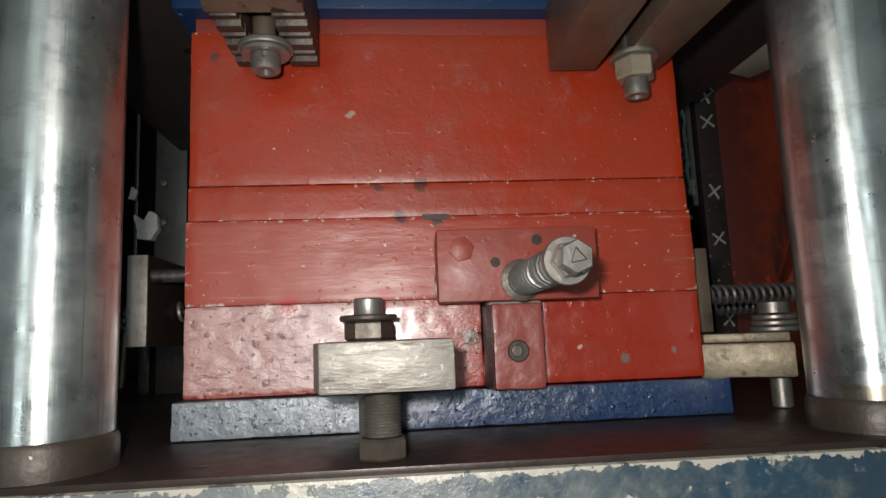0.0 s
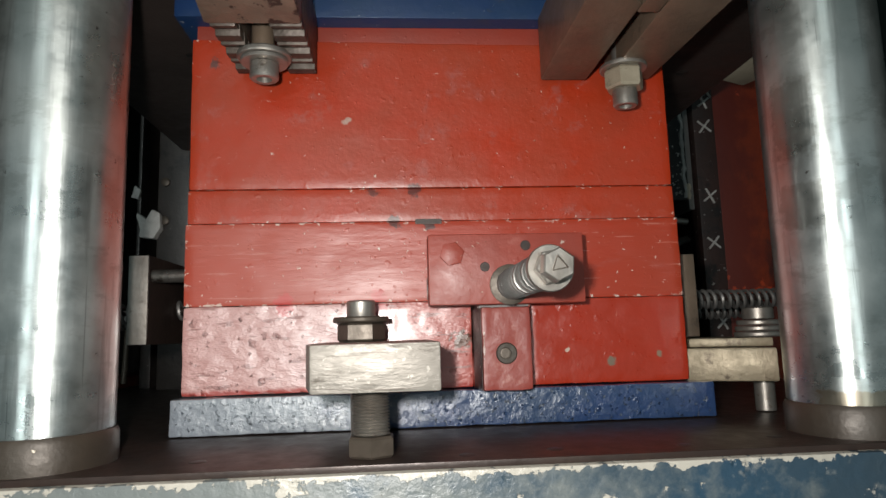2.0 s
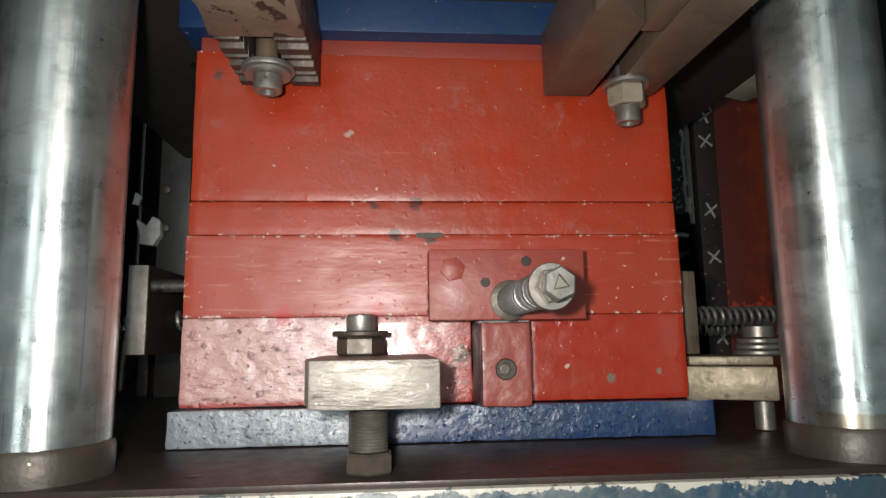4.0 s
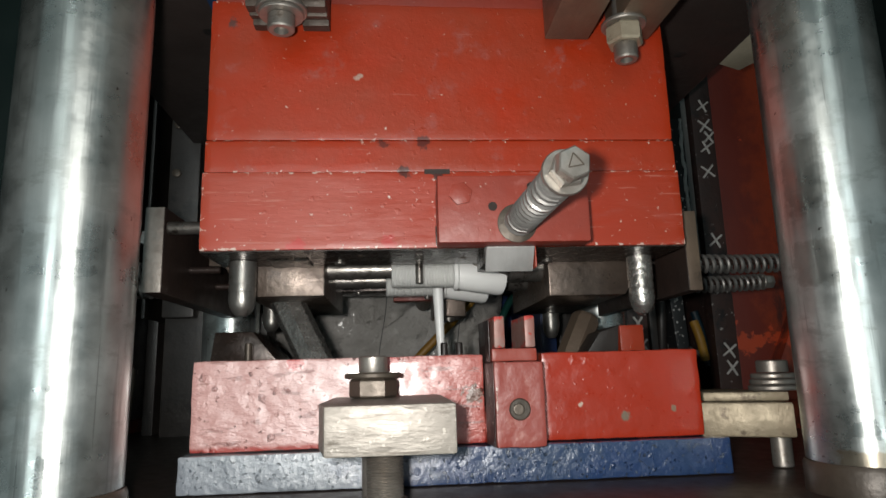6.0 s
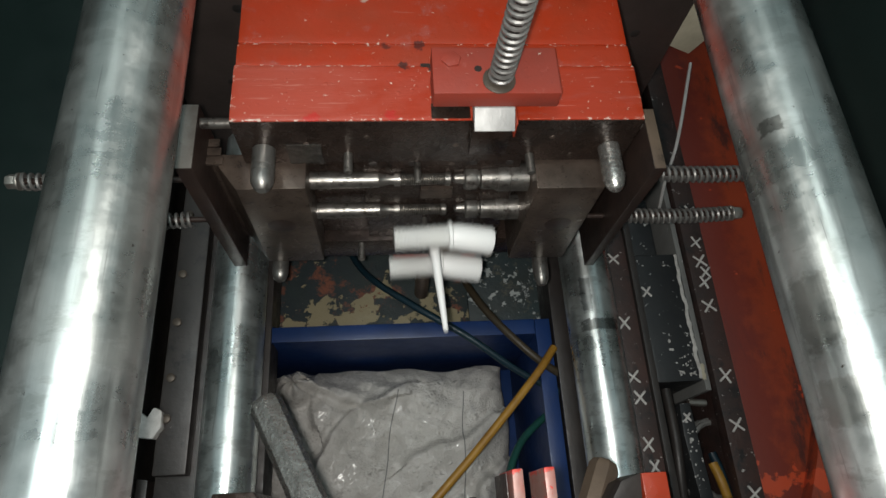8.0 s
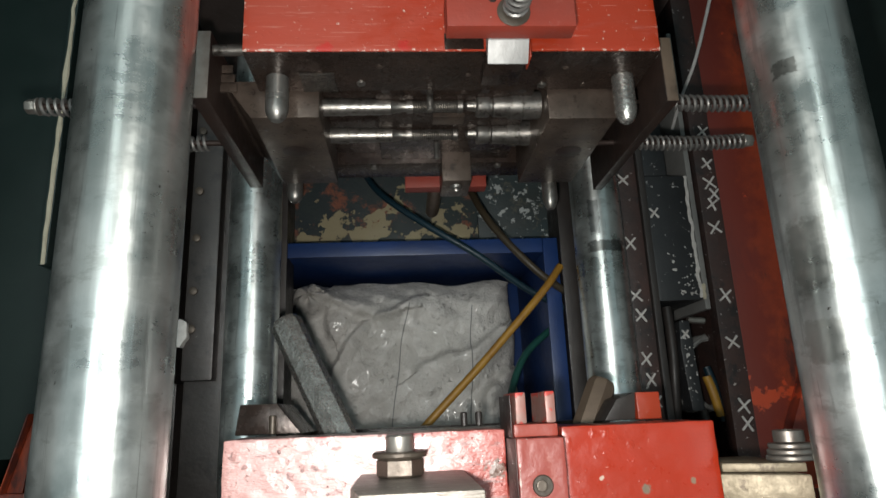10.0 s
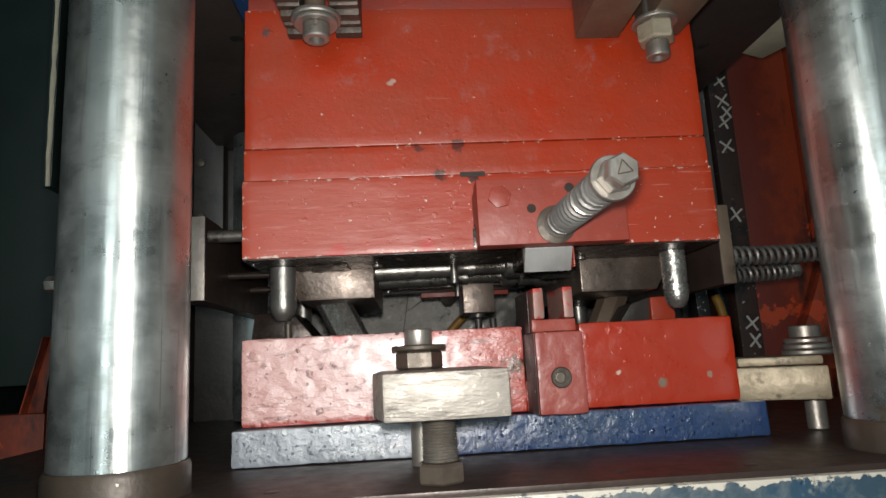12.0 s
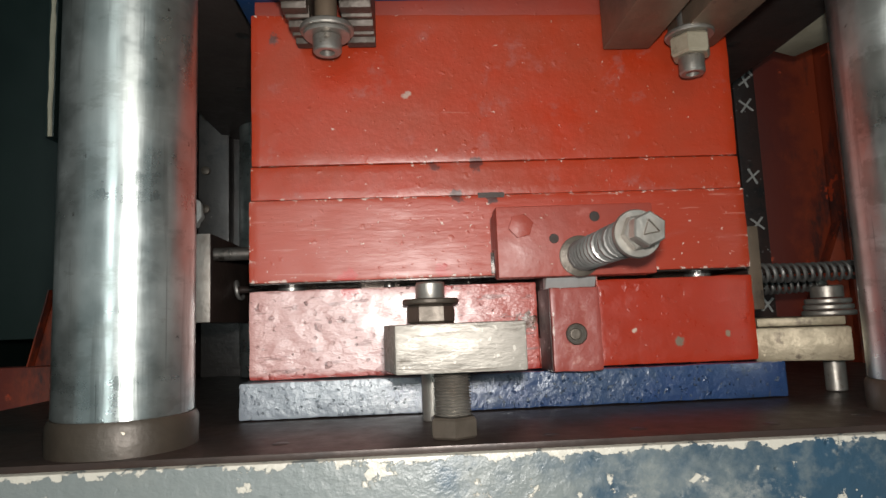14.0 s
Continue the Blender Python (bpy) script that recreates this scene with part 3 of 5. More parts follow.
# ---- fixed platen ----
def fixed_platen():
    t = thing("fixed_platen", (0, -0.10, -0.46), "heavy fixed machine platen, chipped blue paint with an oily brown face", "machine platen")
    part("platen_body", box(-0.36, 0.36, -0.22, -0.003, -0.46, 0.104, 0.0015), PLATEN_BLUE, t, "chipped blue paint with pale worn edge")
    part("platen_face", box(-0.355, 0.355, -0.003, 0.0, -0.455, 0.1005, 0.0006), PLATEN_STEEL, t, "brown oily machined steel face")
    for x, z in ((-0.116, 0.078), (0.045, 0.083), (0.105, 0.086), (0.004, 0.088), (0.155, 0.075), (0.12, -0.06), (-0.17, -0.05)):
        b = turned((x, -0.004, z), (0, 1, 0), [(0.0043, 0.0), (0.0043, 0.0034), (0.0040, 0.0040)], 20)
        part("tapped_hole", b, BLACK_STEEL, t)
    return t


fixed_platen()


# ---- tie bars ----
def tie_bar(x, z, y1, collar, label, mat=CHROME):
    t = thing("tie_bar", (x, 0, z - 0.03), label, "tie bar", group="tie bars")
    part("shaft", turned((x, 0.002, z), (0, 1, 0), [(0, 0.0292), (0.0135, 0.0292), (0.0136, 0.030), (y1, 0.030)], 96), mat, t, "smudged chromed steel")
    if collar:
        part("collar", turned((x, -0.0, z), (0, 1, 0), [(0, 0.0318), (0.0125, 0.0318), (0.0150, 0.0306)], 64), COLLAR_STEEL, t, "dirty brown steel collar")
    return t


tie_bar(-0.189, 0.067, 1.3, True, "thick polished chrome tie bar with smudges above the mould")
tie_bar(0.203, 0.067, 1.3, True, "thick polished chrome tie bar with dark handling marks", CHROME_RUBBED)
tie_bar(-0.2145, -0.335, 1.3, False, "polished lower tie bar beside the collecting crate", CHROME_LIT)
tie_bar(0.200, -0.335, 1.3, False, "polished lower tie bar with a dark rubbed ring", CHROME_RING)


# ---- fixed mould half ----
def fixed_half():
    t = thing("fixed_mould_half", (0, 0.04, -0.245), "red fixed mould half with blue clamping plate bolted to the platen", "injection mould")
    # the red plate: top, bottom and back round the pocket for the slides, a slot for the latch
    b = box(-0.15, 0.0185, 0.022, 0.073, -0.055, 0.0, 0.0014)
    part("cavity_plate", lumpy(b, 0.0005, 0.004), RED_OLD, t, "faded lumpy red paint with glare painted in at the left")
    b = box(0.0535, 0.15, 0.022, 0.073, -0.055, 0.0, 0.0014)
    box(0.0187, 0.0535, 0.022, 0.040, -0.055, -0.0005, 0.0006, b)
    part("cavity_plate", lumpy(b, 0.0005, 0.005), RED_GLOSS, t, "glossy red paint")
    b = box(-0.15, 0.15, 0.022, 0.040, -0.205, -0.0555, 0.0006)
    box(-0.15, 0.15, 0.022, 0.073, -0.245, -0.2055, 0.001, b)
    box(-0.055, 0.068, 0.0405, 0.0715, -0.205, -0.0555, 0.0006, b)
    part("cavity_block", b, DARK_STEEL, t, "dark oily steel")
    part("clamp_plate", lumpy(box(-0.154, 0.162, 0.0008, 0.0212, -0.245, 0.006, 0.0012), 0.0006), BLUE, t, "lumpy blue paint with pale sheen painted in at the left")
    # forked latch bracket on top
    br = lumpy(box(0.0212, 0.0490, 0.0215, 0.0680, 0.0, 0.0240, 0.0014), 0.0006, 0.003)
    bracket = part("latch_bracket", br, RED_BRACKET, t, "dull red forked latch bracket with worn edges")
    part("fork_base", lumpy(box(0.0216, 0.0476, 0.0683, 0.0756, -0.020, 0.0160, 0.0010), 0.0004, 0.003), RED_DULL, bracket)
    for x0, x1 in ((0.0218, 0.0300), (0.0395, 0.0474)):
        part("fork_prong", lumpy(prism([(x0, -0.020), (x1, -0.020), (x1 - 0.0010, 0.0186), (x0 + 0.0010, 0.0186)], "y", 0.0758, 0.0940, 0.001), 0.0003, 0.004), RED_BARE, bracket, "prong with paint rubbed off")
    side = prism([(0.0188, 0.0002), (0.0210, 0.0002), (0.0210, 0.0228), (0.0205, 0.0228)], "y", 0.0218, 0.0676, 0.0003)
    prism([(0.0188, -0.020), (0.0212, -0.020), (0.0212, 0.0112), (0.0206, 0.0112)], "y", 0.0680, 0.0925, 0.0003, side)
    part("bracket_side", side, RAIL_BROWN, bracket, "dark brown side")
    part("counterbore", turned((0.0345, 0.042, 0.0242), (0, 0, 1), [(0.0009, 0.0), (0.0009, 0.0054), (0.0004, 0.0060)], 28), COLLAR_STEEL, bracket)
    part("socket_screw", turned((0.0338, 0.042, 0.0241), (0, 0, 1), [(0.0008, 0.0034), (0.0016, 0.0030), (0.0018, 0.0018), (0.0013, 0.0)], 20), NUT_STEEL, bracket)
    # angle pins, leaning outwards
    for p0, p1, r in (((-0.086, 0.060, -0.098), (-0.137, 0.162, -0.110), 0.0125), ((0.099, 0.060, -0.120), (0.122, 0.106, -0.125), 0.0120)):
        d = Vector(p1) - Vector(p0)
        pin = turned(p0, d, [(0, r), (d.length - 0.006, r), (d.length - 0.0015, r * 0.8), (d.length, r * 0.5)], 8)
        part("angle_pin", pin, RAM_STEEL if p0[0] < 0 else BROWN_STEEL, t, "worn oily steel")
    # wedge blocks and small pins on the parting face
    part("wedge_block", prism([(-0.166, 0.0735), (-0.118, 0.0735), (-0.136, 0.0955), (-0.163, 0.0955)], "z", -0.16, -0.088, 0.0012), DARK_STEEL, t)
    part("guide_stud", rod((-0.138, 0.0735, -0.084), (-0.138, 0.087, -0.084), 0.0026, 16), NUT_STEEL, t)
    part("wedge_block", prism([(0.106, 0.0735), (0.130, 0.0735), (0.132, 0.094), (0.117, 0.089)], "z", -0.16, -0.082, 0.0012), BLACK_STEEL, t, "black oily wedge block")
    part("wedge_cover", box(0.1315, 0.1495, 0.0735, 0.0935, -0.16, -0.080, 0.0012), RED, t)
    for x in (0.0015, 0.0125):
        part("guide_stud", rod((x, 0.0735, -0.085), (x, 0.084, -0.085), 0.0026, 16), BLACK_STEEL, t)
    return t


fixed_half()


def top_clamp():
    t = thing("mould_clamp", (-0.034, 0.0, 0.0), "pale scratched steel clamp with jack screw on the fixed platen", "clamp", group="mould clamps")
    part("strap", prism([(-0.0690, 0.0015), (-0.0690, 0.074), (-0.0630, 0.1065), (-0.0078, 0.1065), (-0.0078, 0.0015)], "y", 0.0300, 0.0507, 0.0012), STRAP_STEEL, t, "pale scratched steel strap")
    x, z = -0.0455, 0.030
    bolt = part("clamp_bolt", rod((x, 0.0, z), (x, 0.0505, z), 0.0062), BOLT_STEEL, t)
    part("nut", hexagon((x, 0.0509, z), (x, 0.0608, z), 0.0222, 30), NUT_STEEL, bolt, "browned hexagon nut")
    part("washer", washer((x, 0.0610, z), (0, 1, 0), 0.0152, 0.0030), NUT_STEEL, bolt)
    part("screw_head", socket_cap((x, 0.0641, z), (0, 1, 0), 0.0078, 0.0088), BOLT_STEEL, bolt)
    x, z = -0.0385, 0.082
    jack = part("jack_screw", threaded((x, 0.0095, z), (x, 0.0302, z), 0.0085, 0.0013), BOLT_STEEL, t, "threaded steel jack screw")
    part("screw_head", hexagon((x, 0.0003, z), (x, 0.0095, z), 0.0195, 0), NUT_STEEL, jack)
    return t


top_clamp()


def side_clamp():
    t = thing("mould_clamp", (0.2, 0.0, -0.1), "yellowed steel clamp with stacked washers beside the mould", "clamp", group="mould clamps")
    part("strap", prism([(0.1515, -0.007), (0.1515, -0.060), (0.196, -0.060), (0.196, 0.018)], "y", 0.0205, 0.0405, 0.0014), BRASSY, t, "yellowed steel strap")
    part("packing_plate", prism([(0.157, -0.012), (0.157, -0.060), (0.200, -0.060), (0.200, 0.008)], "y", 0.0408, 0.0462, 0.001), BRASSY, t)
    x, z = 0.2035, -0.012
    bolt = part("clamp_bolt", rod((x, 0.0005, z), (x, 0.0203, z), 0.0060), BOLT_STEEL, t)
    for i in range(3):
        part("washer", washer((x, 0.0464 + i * 0.0036, z), (0, 1, 0), 0.0150 - i * 0.0010, 0.0032), BOLT_STEEL, bolt)
    part("screw_head", socket_cap((x, 0.0574, z), (0, 1, 0), 0.0092, 0.0075), BOLT_STEEL, bolt)
    return t


side_clamp()


# ---- moving platen ----
def moving_platen():
    t = thing("moving_platen", (0, 0.34, -0.45), "dark greasy moving machine platen behind the red mould", "machine platen")
    part("platen_body", box(-0.272, 0.272, 0.2725, 0.40, -0.45, 0.13, 0.004), PLATEN_DARK, t, "brown-black greasy steel")
    for x, z in ((0.225, -0.13), (0.19, -0.03), (0.165, 0.05), (0.235, -0.22), (-0.225, -0.03), (-0.235, -0.12), (-0.21, -0.21), (0.18, -0.17), (-0.18, -0.10)):
        part("tapped_hole", turned((x, 0.2735, z), (0, -1, 0), [(0.0013, 0.0), (0.0013, 0.0048), (0.0010, 0.0054)], 20), BED_GREY, t)
    part("packing_tape", prism([(0.268, -0.15), (0.300, -0.165), (0.318, -0.12), (0.310, -0.065), (0.290, -0.050), (0.272, -0.085)], "y", 0.275, 0.285, 0.002), CREAM, t, "torn cream tape")
    return t


# ---- moving mould half ----
def moving_half():
    t = thing("moving_mould_half", (0, 0.16, -0.245), "red moving mould half with guide pins, slides and oily steel face", "injection mould")
    # red plates seen from above
    b = box(-0.15, 0.15, 0.073, 0.122, -0.055, 0.0, 0.0014)
    part("core_plate", lumpy(b, 0.0003, 0.005), RED_CORE, t, "red paint with brush scratches and sheen painted in at the left")
    part("support_plate", lumpy(box(-0.149, 0.149, 0.1222, 0.1425, -0.245, -0.0012, 0.0010), 0.0004, 0.008), RED, t)
    part("ejector_box", lumpy(prism([(-0.1485, 0.1428), (0.1485, 0.1428), (0.1485, 0.2345), (-0.1485, 0.2380)], "z", -0.245, -0.0004, 0.0014), 0.0004, 0.008), RED, t)
    part("ejector_backing", prism([(-0.1475, 0.2382), (0.1475, 0.2347), (0.1475, 0.2492), (-0.1475, 0.2492)], "z", -0.245, -0.006, 0.0006), RED_DULL, t)
    part("clamp_plate", box(-0.158, 0.158, 0.2494, 0.2722, -0.245, 0.006, 0.0012), BLUE_DEEP, t)
    # dark steel face behind the paint
    f = box(-0.1496, 0.1496, 0.0722, 0.0729, -0.0548, -0.0010, 0.0)
    box(-0.15, 0.15, 0.073, 0.122, -0.245, -0.207, 0.001, f)
    box(-0.148, 0.148, 0.102, 0.122, -0.2065, -0.0555, 0.0006, f)
    face = part("parting_face", f, DARK_STEEL, t, "oily brown steel face")
    ins = box(-0.060, 0.070, 0.0775, 0.1018, -0.2065, -0.0555, 0.0006)
    insert = part("core_insert", ins, DARK_STEEL, t)
    part("slide_gib", box(-0.147, -0.0604, 0.0849, 0.1018, -0.2060, -0.0560, 0.0006), DARK_STEEL, insert)
    for x in (-0.052, -0.020, 0.030, 0.060):
        part("screw_head", turned((x, 0.0774, -0.066), (0, -1, 0), [(0, 0.0035), (0.0006, 0.0032), (0.0003, 0.0018), (0.0002, 0.0)], 16), BLACK_STEEL, insert)
    for z in (-0.101, -0.1065, -0.112, -0.1175):
        part("oil_groove", box(-0.104, -0.0615, 0.0841, 0.0850, z, z + 0.0026, 0.0004), BRIGHT_STEEL, insert)
    for x, z in ((-0.045, -0.160), (-0.022, -0.1585), (0.038, -0.165), (0.012, -0.068), (0.046, -0.120), (-0.030, -0.190), (0.020, -0.188), (0.058, -0.190)):
        part("vent_plug", turned((x, 0.0776, z), (0, -1, 0), [(0, 0.0026), (0.0005, 0.0024), (0.0007, 0.0012), (0.0007, 0)], 14), SLIDE_STEEL, insert)
    part("gate_block", box(-0.012, 0.016, 0.0735, 0.0774, -0.120, -0.104, 0.0006), SLIDE_STEEL, insert)
    for x, z in ((-0.10, -0.028), (-0.055, -0.020), (0.012, -0.032), (0.085, -0.022), (0.105, -0.047)):
        part("vent_plug", turned((x, 0.0722, z), (0, -1, 0), [(0, 0.0022), (0.0004, 0.0020), (0.0005, 0.001), (0.0005, 0)], 14), SLIDE_STEEL, face)
    part("oil_patch_plate", lumpy(box(-0.115, -0.089, 0.0710, 0.0721, -0.0545, -0.028, 0.0003), 0.0006, 0.002), SPARKLE, face, "pitted glistening patch")
    # guide pins
    for x, z, y, r in ((-0.132, -0.036, 0.0370, 0.0086), (0.133, -0.036, 0.033, 0.0084), (-0.150, -0.2255, 0.039, 0.0080), (0.116, -0.2255, 0.027, 0.0080)):
        h = 0.0719 - y
        pin = turned((x, 0.0719, z), (0, -1, 0), [(0, r), (h * 0.42, r), (h * 0.42, r * 0.94), (h * 0.46, r * 0.94), (h * 0.46, r), (h * 0.55, r), (h * 0.55, r * 0.94),
                                                  (h * 0.59, r * 0.94), (h * 0.59, r), (h * 0.74, r), (h * 0.86, r * 0.88), (h * 0.95, r * 0.66), (h, r * 0.42), (h, 0)], 28)
        part("guide_pin", pin, RAM_STEEL if (x, z) == (0.133, -0.036) else PIN_STEEL, t, "ground steel guide pin")
    # stepped cores on the +x side, staying with the plate
    for x0, z, r in ((0.078, -0.086, 0.0118), (0.084, -0.141, 0.0116)):
        prof = [(0, r), (0.015, r), (0.015, r * 0.92), (0.0165, r * 0.92), (0.0165, r * 1.02), (0.0260, r), (0.0260, r * 0.90), (0.0275, r * 0.90), (0.0275, r * 0.86), (0.0400, r * 0.82),
                (0.0412, r * 0.60), (0.0430, r * 0.60), (0.0430, r * 0.80), (0.0445, r * 0.84), (0.0530, r * 0.84), (0.0545, r * 0.74), (0.0545, r * 0.42), (0.0620, r * 0.34), (0.0640, r * 0.15)]
        part("core_pin", turned((x0, 0.0745, z), (-1, 0, 0), prof, 32), BRIGHT_STEEL, t, "stepped bright core pin")
    # slide on the +x side
    sl = prism([(0.073, 0.101), (0.148, 0.101), (0.138, 0.064), (0.128, 0.049), (0.073, 0.049)], "z", -0.205, -0.060, 0.0012)
    slide_r = part("slide_block", sl, SLIDE_STEEL, t, "worn steel slide with angled hole")
    part("angled_hole", turned((0.105, 0.0486, -0.125), (0, -1, 0), [(0.0003, 0), (0.0003, 0.0110), (0.0, 0.0120)], 28), PLATEN_STEEL, slide_r)
    # slide on the -x side, with its long cores
    sl = prism([(-0.150, 0.0838), (-0.063, 0.0838), (-0.063, 0.052), (-0.116, 0.052), (-0.136, 0.0800)], "z", -0.205, -0.060, 0.0012)
    slide_l = part("slide_block", sl, SLIDE_STEEL, t, "worn steel slide with angled hole")
    for k in range(3):
        part("milled_step", box(-0.149 + 0.004 * k, -0.131 + 0.002 * k, 0.0905 - 0.0085 * k, 0.0975 - 0.0085 * k, -0.0602, -0.0585 + 0.0006 * k, 0.0006), SLIDE_STEEL, slide_l)
    part("angled_hole", turned((-0.091, 0.0516, -0.125), (0, -1, 0), [(0.0003, 0), (0.0003, 0.0110), (0.0, 0.0120)], 28), PLATEN_STEEL, slide_l)
    for z in (-0.086, -0.141):
        c = turned((-0.063, 0.0740, z), (1, 0, 0), [(0, 0.0072), (0.014, 0.0072), (0.014, 0.0078), (0.0165, 0.0078), (0.0165, 0.0070), (0.056, 0.0066), (0.057, 0.0058), (0.066, 0.0040), (0.069, 0.0042), (0.069, 0.0058), (0.074, 0.0058)], 24)
        threaded((0.010, 0.0740, z), (0.049, 0.0740, z), 0.0054, 0.0017, c, 18)
        turned((0.049, 0.0740, z), (1, 0, 0), [(0, 0.0060), (0.004, 0.0060), (0.005, 0.0048)], 24, c)
        part("core_pin", c, BRIGHT_STEEL, slide_l, "bright threaded core pin")
    # side plates held by round spacers
    sp = part("side_plate", box(-0.193, -0.1805, 0.052, 0.108, -0.215, -0.0285, 0.001), PLATEN_STEEL, t, "dark oily steel side plate")
    # Strip of paler steel along the plate's top edge.
    part("paler_top_strip", box(-0.1926, -0.1809, 0.0524, 0.1076, -0.0284, -0.0278, 0.0002), BOLT_STEEL, sp)
    sp = part("side_plate", box(0.163, 0.1725, 0.047, 0.102, -0.225, -0.0285, 0.001), PLATEN_STEEL, t, "dark oily steel side plate")
    part("paler_top_strip", box(0.1634, 0.1721, 0.0474, 0.1016, -0.0284, -0.0278, 0.0002), BROWN_STEEL, sp)
    for z in (-0.034, -0.20):
        part("spacer", rod((-0.1803, 0.095, z), (-0.1502, 0.095, z), 0.0042), BRIGHT_STEEL, t)
        part("spacer", rod((0.1502, 0.092, z), (0.1628, 0.092, z), 0.0042), BOLT_STEEL, t)
    # spring-loaded screws through the side plates
    for k, (z, y, x1, par, s) in enumerate(((-0.083, 0.075, 0.292, slide_r, 1), (-0.150, 0.068, 0.287, slide_r, 1), (-0.083, 0.075, -0.292, slide_l, -1), (-0.150, 0.072, -0.285, slide_l, -1))):
        x0 = 0.140 * s
        screw = part("pull_screw", rod((x0, y, z), (x1, y, z), 0.0026, 16), PLATEN_STEEL, t)
        part("spring", coil((0.176 * s, y, z), (x1 - 0.003 * s, y, z), 0.0062, 0.00145, 20, 0.0016), SPRING_STEEL, screw, "steel coil spring")
        part("washer", washer((x1 - 0.003 * s, y, z), (s, 0, 0), 0.0072, 0.002), BOLT_STEEL, screw)
        part("screw_head", hexagon((x1 - 0.001 * s, y, z), (x1 + 0.007 * s, y, z), 0.0105, 15), BOLT_STEEL, screw)
        SCREWS.append((screw, s))
    # ejector pins in the face
    for x, z in ((-0.070, -0.043), (0.072, -0.047), (-0.068, -0.214), (0.060, -0.214)):
        EJECTORS.append(part("ejector_pin", rod((x, 0.0705, z), (x, 0.110, z), 0.0035, 16), BRIGHT_STEEL, t))
    part("stop_pin", rod((-0.016, 0.060, -0.066), (-0.016, 0.0774, -0.066), 0.0028, 16), BRIGHT_STEEL, t)
    part("stop_pin", rod((-0.006, 0.060, -0.166), (-0.006, 0.0774, -0.166), 0.0025, 16), BRIGHT_STEEL, t)
    # latch plate with its spring bolt on top
    lb = box(-0.0085, 0.0780, 0.0690, 0.1078, 0.0205, 0.0355, 0.0009)
    box(-0.0075, 0.0770, 0.0870, 0.1070, 0.0005, 0.0204, 0.0006, lb)
    lp = part("latch_plate", lb, RED_DULL, t, "dull red latch plate")
    part("hex_bolt", hexagon((0.0045, 0.0968, 0.0354), (0.0045, 0.0968, 0.0376), 0.0118, 12), RED_DULL, lp, "painted-over hexagon bolt")
    for x, y, r in ((0.0225, 0.0895, 0.0025), (0.0455, 0.1010, 0.0027)):
        part("screw_hole", turned((x, y, 0.0353), (0, 0, 1), [(0.0004, 0), (0.0004, r), (0.0001, r * 1.1)], 18), PLATEN_STEEL, lp)
    part("base_washer", washer((0.0360, 0.0795, 0.0356), (0, 0, 1), 0.0112, 0.0010), NUT_STEEL, lp)
    a, z = Vector((0.0365, 0.0795, 0.0370)), Vector((0.0408, 0.0808, 0.1410))
    d = (z - a).normalized()
    sb = part("spring_bolt", rod(a, a + d * 0.088, 0.0036), BLACK_STEEL, t, "long steel bolt")
    LATCH.append(sb)
    part("spring", coil(a + d * 0.001, a + d * 0.0850, 0.0073, 0.0015, 15.5), SPRING_STEEL, sb, "grey coil spring")
    part("flange", washer(a + d * 0.0860, d, 0.0104, 0.0028), BOLT_STEEL, sb)
    part("nut", hexagon(a + d * 0.0888, a + d * 0.0940, 0.0138, 8), BOLT_STEEL, sb)
    part("bolt_head", hexagon(a + d * 0.0942, a + d * 0.1015, 0.0128, 25), BOLT_STEEL, sb, "hexagon head with a triangle mark")
    top = a + d * 0.1017
    tri = [top + Vector((0.0038 * math.cos(radians(k)), 0.0038 * math.sin(radians(k)), 0)) for k in (100, 220, 340)]
    mark = bmesh.new()
    for i in range(3):
        tube_along([tri[i], tri[(i + 1) % 3]], 0.0003, 5, mark)
    part("triangle_mark", mark, NUT_STEEL, sb)
    # latch nose under the plate, and the like latch under the mould
    nose = part("latch_nose", box(0.0207, 0.0488, 0.0620, 0.0718, -0.030, 0.0094, 0.0009), DARK_STEEL, t, "dark steel latch nose")
    ramp_top = prism([(0.0560, 0.0096), (0.0860, 0.0096), (0.0860, 0.0195), (0.0690, 0.0195), (0.0560, 0.0106)], "x", 0.0205, 0.0490, 0.0004)
    part("ground_ramp", ramp_top, GROUND, nose, "bright ground ramp of the latch")
    part("bare_patch", box(-0.0080, 0.0203, 0.0740, 0.0868, -0.0002, 0.0007, 0.0003), DARK_STEEL, t, "bare brown steel")
    part("seam_gap", box(-0.0140, 0.0020, 0.1200, 0.1232, -0.0002, 0.0004, 0.0), PLATEN_STEEL, t, "dark gap in the seam")
    part("latch_side", prism([(0.0492, 0.0005), (0.0503, 0.0005), (0.0503, 0.017), (0.0496, 0.017)], "y", 0.0575, 0.0718, 0.0003), RED, t)
    part("lower_latch_nose", box(0.0005, 0.0295, 0.0470, 0.1000, -0.238, -0.190, 0.0009), SLIDE_STEEL, t)
    boss = turned((0.0150, 0.0469, -0.2060), (0, -1, 0), [(0.0, 0.0068), (0.0030, 0.0062), (0.0034, 0.0050), (0.0012, 0.0042), (0.0010, 0.0)], 24)
    part("latch_boss", boss, BRIGHT_STEEL, t, "oily steel boss")
    low = part("lower_latch_plate", box(-0.036, 0.056, 0.0708, 0.1125, -0.290, -0.272, 0.0009), RED_DULL, t, "dull red lower latch plate")
    part("lower_spring_bolt", rod((-0.001, 0.079, -0.2902), (-0.001, 0.079, -0.385), 0.0085), BROWN_STEEL, low)
    part("lower_latch_foot", box(-0.030, 0.050, 0.088, 0.110, -0.2718, -0.2452, 0.0006), DARK_STEEL, low)
    return t, slide_l, slide_r


